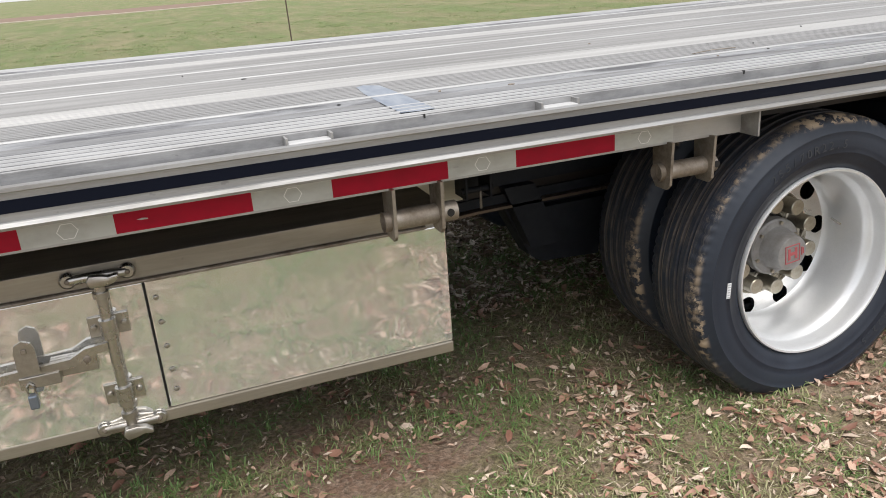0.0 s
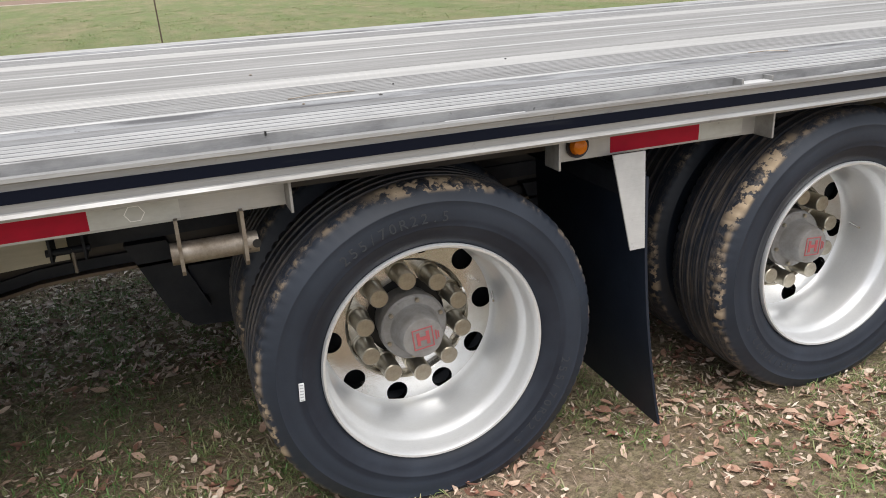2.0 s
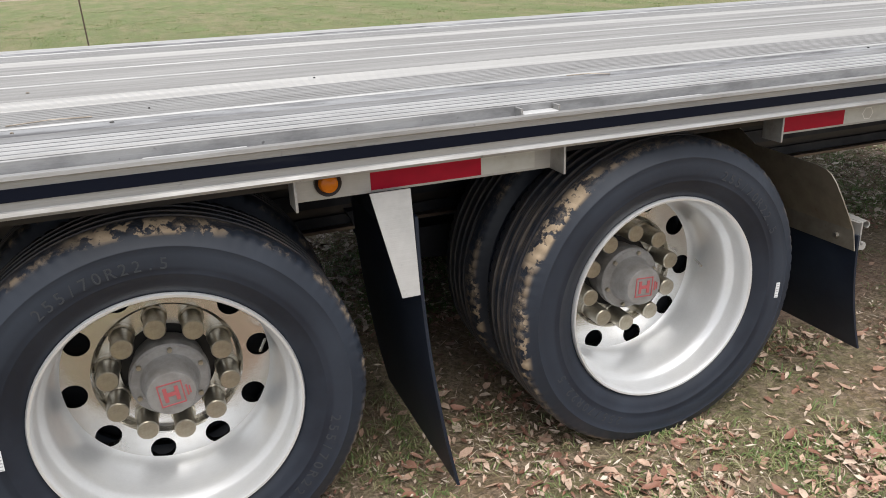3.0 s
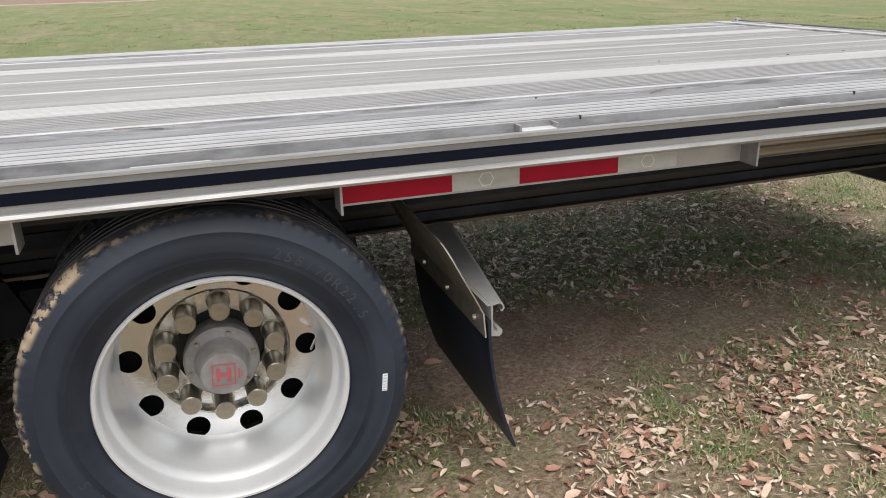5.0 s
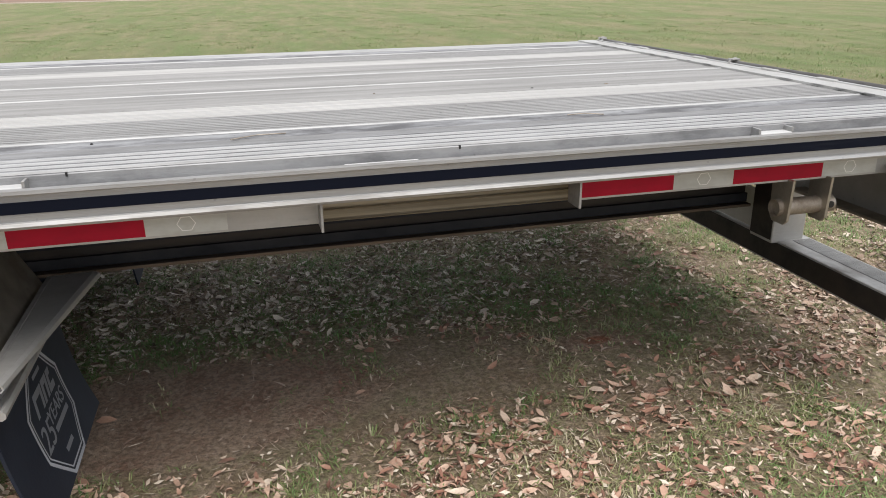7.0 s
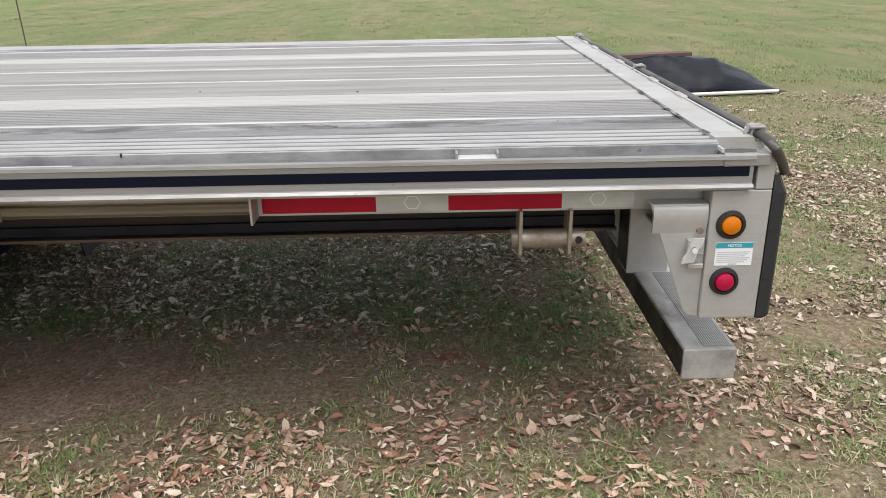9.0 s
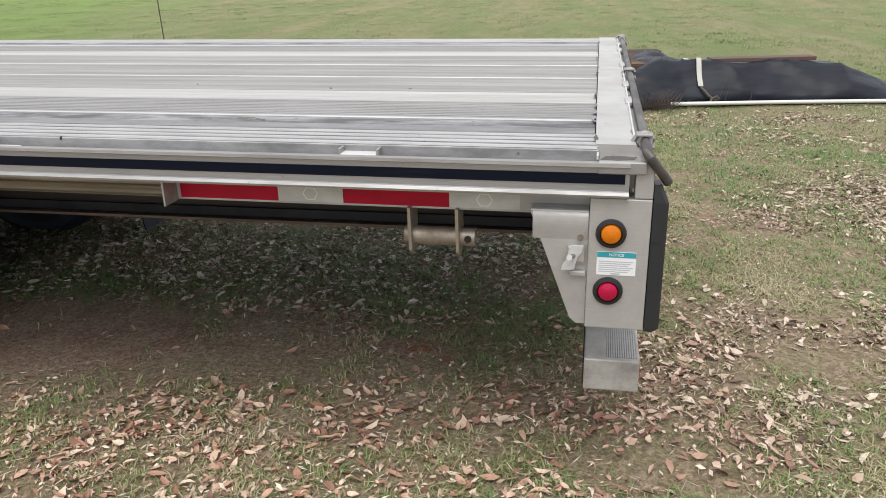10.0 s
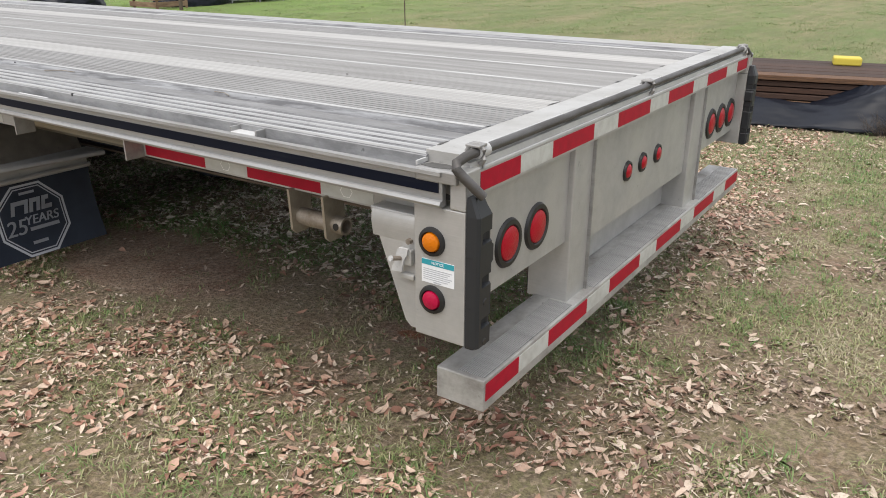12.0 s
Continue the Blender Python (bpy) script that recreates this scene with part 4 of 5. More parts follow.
for z, s in ((0.726, 1), (0.332, -1)):
    saddle = smooth(part("keeper", tube([(LX - 0.062, BY0 - 0.006, z), (LX - 0.040, BY0 - 0.009, z + 0.002), (LX - 0.020, BY0 - 0.014, z + 0.004), (LX + 0.004, BY0 - 0.016, z + 0.004), (LX + 0.030, BY0 - 0.012, z + 0.002),
                                         (LX + 0.046, BY0 - 0.008, z), (LX + 0.062, BY0 - 0.006, z)], 0.0115, 12), CHROME, toolbox, "plated saddle keeper of the rod latch"))
    for dx, dz in ((-0.064, 0.0), (0.064, 0.0)):
        lobe = smooth(part("keeper_lobe", lathe([(0.0, -0.010), (0.014, -0.0095), (0.018, -0.006), (0.0195, 0.0), (0.0, 0.0)], 20), CHROME, saddle))
        lobe.location = (LX + dx, BY0 - 0.003, z + dz)
        b = smooth(part("keeper_bolt", lathe([(0.0, -0.007), (0.005, -0.006), (0.0072, 0.0)], 10), STEEL, saddle))
        b.location = (LX + dx, BY0 - 0.0125, z + dz)
    claw = prism([(LX - 0.016, z - 0.012 * s), (LX + 0.012, z - 0.013 * s), (LX + 0.034, z - 0.008 * s), (LX + 0.048, z + 0.004 * s), (LX + 0.046, z + 0.014 * s), (LX + 0.026, z + 0.010 * s), (LX + 0.006, z + 0.016 * s), (LX - 0.014, z + 0.018 * s), (LX - 0.022, z + 0.004 * s)], "y", 0.130, 0.149)
    bmesh.ops.recalc_face_normals(claw, faces=claw.faces[:])
    bmesh.ops.bevel(claw, geom=claw.edges[:], offset=0.0035, segments=2, affect="EDGES", profile=0.5)
    smooth(part("cam_claw", claw, CHROME, toolbox), 50)
for z in (0.688, 0.590, 0.415, 0.372):
    bm = bmesh.new()
    cyl(bm, (LX, 0.158, z - 0.007), (LX, 0.158, z + 0.007), 0.0185, 18)
    smooth(part("rod_collar", bm, CHROME, toolbox))
b = smooth(part("handle_bolt", lathe([(0.0, -0.008), (0.007, -0.007), (0.009, 0.0)], 10), STEEL, toolbox))
b.location = (LX - 0.06, 0.148, 0.540)
handle = prism([(LX - 0.01, 0.571), (LX - 0.01, 0.552), (LX - 0.055, 0.546), (LX - 0.09, 0.527), (LX - 0.30, 0.516), (LX - 0.30, 0.540), (LX - 0.095, 0.548), (LX - 0.06, 0.566)], "y", 0.148, 0.162)
part("latch_handle", handle, CHROME, toolbox)
hasp = prism([(-6.799, 0.535), (-6.799, 0.596), (-6.794, 0.612), (-6.777, 0.620), (-6.760, 0.612), (-6.755, 0.596), (-6.755, 0.535)], "y", 0.136, 0.144)
part("hasp", hasp, CHROME, toolbox)
part("hasp_rivet", boxed(-6.783, -6.771, 0.132, 0.136, 0.590, 0.602, bevel=0.002), STEEL, toolbox)
part("hasp_base", boxed(-6.805, -6.719, 0.144, 0.183, 0.497, 0.528, bevel=0.003), CHROME, toolbox)
part("handle_guard", boxed(-6.739, -6.639, 0.170, 0.183, 0.500, 0.545, bevel=0.002), CHROME, toolbox)
lock = part("padlock", boxed(-6.794, -6.774, 0.128, 0.150, 0.452, 0.487, bevel=0.004), LOCK_BLUE, toolbox, "small blue padlock")
smooth(part("shackle", tube([(-6.791, 0.139, 0.484), (-6.791, 0.139, 0.508), (-6.784, 0.139, 0.516), (-6.777, 0.139, 0.508), (-6.777, 0.139, 0.484)], 0.0028, 8), CHROME, lock))
# ---- rear end ----
part("rear_beam", prism([(-0.122, 0.955), (-0.122, 1.043), (-0.030, 1.043), (-0.024, 1.030), (-0.004, 1.026), (0.0, 1.006), (0.0, 0.944), (-0.03, 0.940)], "y", -0.02, 2 * CENTRE + 0.02), ALU_REAR, trailer, "aluminium rear deck beam")
for a, b in ((-0.020, 0.006), (2 * CENTRE - 0.006, 2 * CENTRE + 0.020)):
    part("corner_block", boxed(-0.115, -0.004, a - 0.055 if a < 0 else a, b if a < 0 else b + 0.055, 0.985, 1.016, bevel=0.004), ALU_LIP, trailer)
rng = random.Random(77)
for k in range(24):
    y, lng, wide = rng.uniform(0.03, 2.38), rng.uniform(0.010, 0.05), rng.uniform(0.002, 0.007)
    x = rng.choice((-0.124, -0.124, -0.036)) + rng.uniform(-0.004, 0.004)
    blot = [(x + wide * math.cos(a) * rng.uniform(0.4, 1.2), y + lng * math.sin(a) * rng.uniform(0.5, 1.1)) for a in (0.1, 0.9, 1.7, 2.6, 3.5, 4.3, 5.1, 5.8)]
    part("beam_grime", prism(blot, "z", 1.0432, 1.0438), rng.choice((GROOVE_DIRT, DECK_GROOVE, RAIL_GROOVE)), trailer)
# flat dark patch in place of the trough between corner tab and beam
part("corner_grime", prism([(-0.110, -0.058), (-0.072, -0.064), (-0.034, -0.056), (-0.028, -0.034), (-0.060, -0.026), (-0.098, -0.030)], "z", 1.0162, 1.0172), GROOVE_DIRT, trailer)
part("corner_tab", boxed(-0.119, -0.114, -0.066, -0.024, 1.0165, 1.027, bevel=0.0015), WHITE_METAL, trailer)
rear_strip = part("rear_strip", boxed(0.0, 0.004, 0.0, 2 * CENTRE, 0.946, 1.004), ALU_REAR, trailer)
edges = [0.016, 0.205, 0.382, 0.650, 0.834, 1.118, 1.306, 1.594, 1.782, 2.066, 2.24, 2.416]
for i in range(len(edges) - 1):
    red = i % 2 == 0
    part("red_tape" if red else "silver_tape", boxed(0.004, 0.0055, edges[i], edges[i + 1], 0.953, 0.999), RED_TAPE if red else WHITE_TAPE, rear_strip)


def corner_panel(sign):
    def Y(y):
        return y if sign > 0 else 2 * CENTRE - y
    def both(a, b):
        return (min(Y(a), Y(b)), max(Y(a), Y(b)))
    y0, y1 = both(-0.062, 0.0)
    side = part("corner_panel", boxed(-0.128, 0.014, y0, y1, 0.588, 0.924, bevel=0.003), ALU_REAR, trailer, "satin aluminium rear corner post")
    part("corner_top", boxed(-0.028, 0.014, y0, y1, 0.925, 1.016, bevel=0.003), ALU_REAR, side)
    g0, g1 = both(-0.050, -0.044)
    part("gusset", prism([(-0.129, 0.882), (-0.268, 0.882), (-0.258, 0.855), (-0.166, 0.606), (-0.150, 0.592), (-0.129, 0.592)], "y", g0, g1), ALU_REAR, side)
    k0, k1 = both(-0.050, 0.0)
    part("gusset_lip", boxed(-0.268, -0.129, k0, k1, 0.8825, 0.888, bevel=0.002), WHITE_METAL, side)
    for z, m, nm in ((0.838, AMBER, "amber lamp"), (0.690, RED_LENS, "red lamp")):
        l = smooth(part("side_lamp", lathe([(0.0, -0.016), (0.012, -0.0155), (0.022, -0.011), (0.0255, 0.0), (0.0, 0.0)], 28), m, side, "round " + nm + " in a black grommet"))
        g = smooth(part("grommet", lathe([(0.0245, -0.004), (0.027, -0.009), (0.0345, -0.007), (0.0365, 0.0), (0.0, 0.0)], 28), GROMMET, l))
        l.matrix_basis = Matrix.Translation((-0.076, y0 if sign > 0 else y1, z)) @ Matrix.Rotation(0 if sign > 0 else math.pi, 4, "Z")
    def ring(back, dip, right, front=-0.062):
        """Plan outline of the bumper: its back face at x = back, hollowed by dip, and its inner edge at y = right."""
        return [(0.016, front), (back - 0.007, front), (back, front + 0.007), (back, -0.046), (back - dip * 0.85, -0.041), (back - dip, -0.028), (back - dip * 0.75, -0.017), (back - dip * 0.4, right - 0.006), (back - 0.007, right), (0.016, right)]
    full, bulge, pocket = ring(0.051, 0.0, 0.0), ring(0.051, 0.0, 0.008), ring(0.051, 0.014, -0.002)
    taper, neck = ring(0.042, 0.0, -0.006, -0.060), ring(0.032, 0.0, -0.012, -0.057)
    guard = bmesh.new()
    rings = []
    for z, outline in ((0.585, taper), (0.592, full), (0.639, full), (0.642, pocket), (0.662, pocket), (0.665, full), (0.744, full), (0.747, pocket), (0.769, pocket), (0.772, full), (0.795, full), (0.801, bulge), (0.840, bulge),
                       (0.846, full), (0.851, full), (0.854, pocket), (0.876, pocket), (0.879, full), (0.916, full), (0.936, taper), (0.960, neck)):
        rings.append([guard.verts.new((x, Y(y), z)) for x, y in outline])
    for p, q in zip(rings, rings[1:]):
        for k in range(10):
            guard.faces.new((p[k], p[(k + 1) % 10], q[(k + 1) % 10], q[k]))
    guard.faces.new(rings[0])
    guard.faces.new(rings[-1])
    bmesh.ops.recalc_face_normals(guard, faces=guard.faces[:])
    bumper = part("corner_bumper", guard, BUMPER, side, "black moulded rubber corner bumper")
    for z in (0.692, 0.818):
        e0, e1 = both(-0.0630, -0.0622)
        part("mould_line", boxed(0.017, 0.031, e0, e1, z, z + 0.0022), GROMMET, bumper)
    for z in (0.600, 0.704):
        hole = bmesh.new()
        bmesh.ops.create_cone(hole, cap_ends=True, segments=18, radius1=0.010, radius2=0.008, depth=0.003)
        part("bolt_recess", hole, GROMMET, bumper).matrix_basis = Matrix.Translation((0.0512, Y(-0.030), z)) @ Matrix.Rotation(radians(90), 4, "Y")
    roll = [(-0.0440, 0.8865), (-0.0500, 0.8835), (-0.0545, 0.8720), (-0.0560, 0.8550), (-0.0545, 0.8380), (-0.0502, 0.8150), (-0.0440, 0.8150)]
    smooth(part("gusset_roll", prism([(Y(a), z) for a, z in roll], "x", -0.262, -0.130), ALU_REAR, side), 60)
    return side


side = corner_panel(1)
corner_panel(-1)
# sticker with heading and unread lines, latch block on the gusset
stick = part("sticker", boxed(-0.106, -0.014, -0.0632, -0.0622, 0.732, 0.792), STICKER, side, "white notice sticker with a teal heading")
part("sticker_heading", boxed(-0.1055, -0.0145, -0.0638, -0.0633, 0.778, 0.7915), TEAL, side)
lettering("sticker_word", "NOTICE", 0.0095, Matrix.Translation((-0.060, -0.0642, 0.7845)) @ Matrix.Rotation(radians(90), 4, "X"), STICKER, side)
for k in range(6):
    part("print_bar", boxed(-0.101, -0.020 - 0.006 * (k % 3), -0.0637, -0.0633, 0.7665 - k * 0.0052, 0.7685 - k * 0.0052), INK, stick)
part("print_bar", boxed(-0.072, -0.050, -0.0637, -0.0633, 0.7345, 0.7375), INK, stick)
latch = part("latch_block", boxed(-0.176, -0.136, -0.067, -0.050, 0.762, 0.802, bevel=0.003), ALU_REAR, side, "pale latch with a bent plate and pin")
part("latch_plate", prism([(-0.171, 0.800), (-0.166, 0.807), (-0.139, 0.808), (-0.143, 0.790), (-0.152, 0.778), (-0.159, 0.746), (-0.190, 0.743), (-0.186, 0.758), (-0.180, 0.766)], "y", -0.074, -0.0675), WHITE_METAL, latch)
part("latch_foot", boxed(-0.170, -0.131, -0.064, -0.050, 0.724, 0.738, bevel=0.003), ALU_REAR, latch)
bm = bmesh.new()
cyl(bm, (-0.170, -0.100, 0.787), (-0.162, -0.073, 0.781), 0.0058, 12)
part("latch_pin", bm, STEEL, latch)
bm = bmesh.new()
cyl(bm, (-0.1705, -0.103, 0.7875), (-0.1695, -0.098, 0.7865), 0.0068, 12)
part("pin_head", bm, WHITE_METAL, latch)
bm = bmesh.new()
cyl(bm, (-0.147, -0.062, 0.822), (-0.147, -0.050, 0.822), 0.008, 6)
part("latch_bolt", bm, STEEL, latch)

# bar along the rear edge, its cranked ends and the clips that hold it
rod = [(0.046, -0.040, 0.962), (0.032, -0.056, 0.984), (0.010, -0.075, 1.014), (0.000, -0.079, 1.027), (-0.007, -0.068, 1.037), (-0.008, -0.030, 1.043), (-0.008, 0.0, 1.044), (-0.008, 1.2, 1.044), (-0.008, 2.38, 1.044), (-0.004, 2.41, 1.038), (0.012, 2.44, 1.005)]
smooth(part("rear_bar", tube(rod, 0.0115, 12), BAR_STEEL, trailer, "dull steel bar along the rear edge"))
for y in (0.035, 2.36):
    bm = bmesh.new()
    cyl(bm, (-0.008, y - 0.021, 1.044), (-0.008, y + 0.021, 1.044), 0.0168, 20)
    smooth(part("bar_sleeve", bm, WHITE_METAL, trailer, "pale sleeve round the rear bar"))
for y in (0.02, 1.12, 2.36):
    clip = tube([(-0.036, y, 1.042), (-0.026, y, 1.058), (-0.004, y, 1.062), (0.009, y, 1.050), (0.010, y, 1.030), (0.002, y, 1.016)], 0.0065, 8)
    part("bar_clip", clip, ALU_LIP, trailer)
    part("clip_plate", boxed(-0.030, 0.008, y - 0.018, y + 0.018, 1.0565, 1.063, bevel=0.002), ALU_LIP, trailer)
for y in (0.55, 0.86, 1.35, 1.86, 2.1):
    part("bar_tab", boxed(-0.040, -0.020, y - 0.045, y + 0.045, 1.036, 1.050, bevel=0.003), ALU_REAR, trailer)

for x0, x1, z0, z1 in ((0.0, 0.006, 1.004, 1.012), (-0.034, -0.029, 1.043, 1.048)):
    part("beam_lip", boxed(x0, x1, 0.03, 2 * CENTRE - 0.03, z0, z1, bevel=0.0015), WHITE_METAL, trailer)

# rear panels, posts, lamps
def rear_lamp(y, z, r, panel, x):
    l = smooth(part("rear_lamp", lathe([(0.0, -0.013), (r * 0.55, -0.0115), (r * 0.76, -0.006), (r * 0.82, 0.004), (0.0, 0.004)], 32), DEEP_RED, panel, "round red lamp in a black grommet"))
    smooth(part("grommet", lathe([(r * 0.78, -0.001), (r * 0.86, -0.0075), (r * 1.06, -0.006), (r * 1.15, 0.003), (0.0, 0.003)], 32), GROMMET, l))
    l.matrix_basis = Matrix.Translation((x, y, z)) @ Matrix.Rotation(radians(90), 4, "Z")


PX = -0.030
left_panel = part("rear_panel", boxed(PX - 0.006, PX, 0.0, 0.575, 0.648, 0.944), ALU_REAR, trailer, "satin aluminium rear light panel")
mid_panel = part("rear_panel", boxed(PX - 0.006, PX, 0.70, 1.70, 0.605, 0.944), ALU_REAR, trailer, "satin aluminium rear light panel")
right_panel = part("rear_panel", boxed(PX - 0.006, PX, 1.845, 2 * CENTRE, 0.648, 0.944), ALU_REAR, trailer, "satin aluminium rear light panel")
part("panel_flange", boxed(PX - 0.07, PX - 0.006, 0.0, 0.575, 0.648, 0.656), ALU_SHADE, left_panel)
part("lower_panel", boxed(-0.112, -0.106, 0.70, 1.70, 0.455, 0.612), ALU_REAR, trailer)
for y in (0.058, 0.216, 0.374):
    rear_lamp(y, 0.757, 0.060, left_panel, PX + 0.002)
for y in (1.045, 1.190, 1.345):
    rear_lamp(y, 0.760, 0.032, mid_panel, PX + 0.002)
for y in (2.04, 2.195, 2.35):
    rear_lamp(y, 0.748, 0.060, right_panel, PX + 0.002)
for y0, y1 in ((0.565, 0.70), (1.695, 1.835)):
    post = part("rear_post", boxed(-0.150, -0.012, y0 + 0.006, y1, 0.445, 0.944, bevel=0.004), ALU_REAR, trailer, "boxed aluminium rear post")
    # the post is solid: a dark plate paints the shade of a hollow
    part("post_hollow", boxed(-0.1535, -0.1503, y0 + 0.010, y1 - 0.004, 0.458, 0.940, bevel=0.001), FRAME_DARK, post, "dark plate standing for shade inside the post")
    part("post_lip", boxed(-0.060, -0.002, y1 - 0.004, y1 + 0.002, 0.445, 0.944), ALU_LIP, post)

step = part("rear_step", boxed(-0.124, 0.021, 0.024, 2 * CENTRE + 0.05, 0.360, 0.452, bevel=0.004), STEP_ALU, trailer, "aluminium rear step bar with grip strips")
# shade of an open channel, put on as a thin dark plate
part("step_hollow", boxed(-0.1275, -0.1243, 0.030, 2 * CENTRE + 0.044, 0.368, 0.446, bevel=0.001), FRAME_DARK, step, "dark plate standing for shade inside the step channel")
for a, b in ((0.040, 0.56), (0.72, 1.68), (1.85, 2.45)):
    part("grip_base", boxed(-0.066, 0.013, a, b, 0.4521, 0.4524), DECK_GROOVE, step)
    for k in range(13):
        x = -0.065 + k * 0.0060
        part("grip_rib", boxed(x, x + 0.0037, a, b, 0.4522, 0.4542), ALU_BRIGHT, step)
edges = [0.033, 0.207, 0.385, 0.655, 0.838, 1.118, 1.296, 1.584, 1.765, 2.055, 2.25, 2.466]
for i in range(len(edges) - 1):
    red = i % 2 == 0
    part("red_tape" if red else "silver_tape", boxed(0.021, 0.0225, edges[i], edges[i + 1], 0.390, 0.440), RED_TAPE if red else WHITE_TAPE, step)

# blue-grey patch on the deck
part("deck_scuff", prism([(-5.888, 0.005), (-5.845, -0.003), (-5.806, 0.004), (-5.802, 0.12), (-5.800, 0.24), (-5.798, 0.36), (-5.798, 0.47), (-5.835, 0.515), (-5.862, 0.49), (-5.878, 0.35), (-5.886, 0.15)], "z", DECK + 0.0003, DECK + 0.0007), PATCH_BLUE, deck, "blue-grey patch across the deck edge")


# ---- tarpaulin over lumber behind the trailer ----
WOOD = mat("weathered_board", (0.2, 0.12, 0.07), 0.8)
n = Nodes(WOOD)
grain = n.noise(7.0, n.coords((1.0, 20, 20)), 6.0, 0.7)
tone = n.ramp(n.random(), (0.0, (0.040, 0.022, 0.016)), (0.50, (0.105, 0.050, 0.030)), (0.80, (0.200, 0.105, 0.052)), (1.0, (0.330, 0.190, 0.092)))
n.set(Base_Color=n.mix(n.ramp(grain, (0.35, 0.0), (0.7, 1.0)), tone, (0.028, 0.016, 0.012)))
n.bump(grain, 0.3, 0.006)
TARP = mat("black_tarpaulin", (0.012, 0.014, 0.018), 0.5)
n = Nodes(TARP)
n.b.inputs["Specular IOR Level"].default_value = 0.27
n.set(Base_Color=n.mix(n.ramp(n.noise(3.0, n.coords((1, 1, 1)), 6), (0.4, 0.0), (0.75, 1.0)), (0.004, 0.006, 0.012), (0.010, 0.013, 0.022)),
      Roughness=n.math("ADD", n.math("MULTIPLY", n.noise(6.0, n.coords((1, 1, 1)), 4), 0.2), 0.34))
n.bump(n.noise(2.2, n.coords((0.7, 1.5, 2.2)), 2, 0.5), 0.6, 0.10)
PIPE = mat("white_plastic_pipe", (0.64, 0.63, 0.60), 0.4)
FADED = mat("faded_dark_board", (0.09, 0.06, 0.05), 0.85)
n = Nodes(FADED)
n.set(Base_Color=n.mix(n.noise(6.0, n.coords((1.0, 18, 18)), 6.0, 0.7), (0.060, 0.040, 0.036), (0.150, 0.095, 0.080)))
STRAP = mat("pale_webbing", (0.42, 0.415, 0.38), 0.8)
WEED_ROPE = mat("grimy_rope", (0.085, 0.075, 0.065), 0.9)
YELLOW = mat("yellow_plastic", (0.58, 0.47, 0.06), 0.6)

stack_turn = Matrix.Translation((0.55, 7.22, 0)) @ Matrix.Rotation(radians(12), 4, "Z")
stack = tagged(new("lumber_stack"), "stack of weathered brown boards under a black tarpaulin", "lumber")
stack.matrix_basis = stack_turn
rng = random.Random(11)
board = boxed(-2.5, 0.06, -0.10, 0.10, -0.023, 0.023, bevel=0.004)
first = part("board", board, WOOD, stack)
first.matrix_basis = pose(0, -0.56, 0.07)
for row in range(6):
    for col in range(6):
        if row == 0 and col == 0:
            continue
        ob = new("board", first.data)
        ob.parent = stack
        ob.matrix_basis = pose(rng.uniform(-0.15, 0.1), -0.56 + 0.012 * row + col * 0.208 + rng.uniform(-0.025, 0.025), 0.07 + row * 0.0570, 0, 0, rng.uniform(-0.7, 0.7))

def tarp_front(x):
    return -1.03 - 0.14 * min(1.0, max(0.0, -x / 0.5)) - 0.065 * max(0.0, x - 0.5)


def tarp_height(x, y):
    yf = tarp_front(x)
    k = min(1.0, max(0.40, 1.0 + (x + 0.22) * 0.78))
    side = min(1.0, max(0.0, (y - yf) / 0.34), max(0.0, (1.05 - y) / 0.40) if x > 0.2 else 1.0)
    end = min(1.0, max(0.0, (2.34 - x) / 0.68))
    h = 0.392 * k * (side ** 0.7) * (end ** 0.9) * (0.96 + 0.08 * noise.noise((x * 1.1, y * 1.3, 1)))
    fold = -0.012 + 0.036 * noise.noise((x * 1.5 + y * 2.6, y * 2.4, 5)) + 0.026 * noise.noise((x * 2.6 - y * 5.0, y * 2.0, 12)) + 0.012 * noise.noise((x * 5 - y * 4, y * 3, 9))
    crease = (1 - abs(noise.noise((x * 1.4 + y * 2.4, y * 1.3 - x * 0.3, 33)))) ** 4
    h -= 0.14 * max(0.0, y - yf - 0.42) * min(1.0, max(0.0, (x - 0.05) / 0.2)) * min(1.0, h * 4)
    h += 0.045 * (crease - 0.3) * min(1.0, h * 4)
    h = max(0.012, h + fold * (0.25 + min(1, h * 3)) + 0.012)
    return h


bm = bmesh.new()
NX, NY = 120, 44
grid = []
for i in range(NX + 1):
    x = -2.3 + 4.66 * i / NX
    yf = tarp_front(x)
    yb = -0.54 + 1.59 * min(1.0, max(0.0, (x + 0.55) / 0.8))
    line = []
    for j in range(NY + 1):
        y = yf + (yb - yf) * j / NY
        line.append(bm.verts.new((x, y, tarp_height(x, y))))
    grid.append(line)
for a, b in zip(grid, grid[1:]):
    for j in range(NY):
        bm.faces.new((a[j], a[j + 1], b[j + 1], b[j]))
bmesh.ops.recalc_face_normals(bm, faces=bm.faces[:])
tarp = part("tarpaulin", bm, TARP)
tarp.matrix_basis = stack_turn
smooth(tarp, 60)
hem = [(-2.25 + 4.5 * i / 60, tarp_front(-2.25 + 4.5 * i / 60) + 0.012 * noise.noise((i * 0.35, 0, 4)), 0.018 + 0.008 * noise.noise((i * 0.5, 7, 1))) for i in range(61)]
smooth(part("rolled_hem", tube(hem, 0.017, 8), TARP, tarp, "rolled lower hem of the tarpaulin"))
tagged(tarp, "wrinkled black tarpaulin draped over boards", "tarpaulin")
mod = tarp.modifiers.new("thickness", "SOLIDIFY")
mod.thickness = 0.004


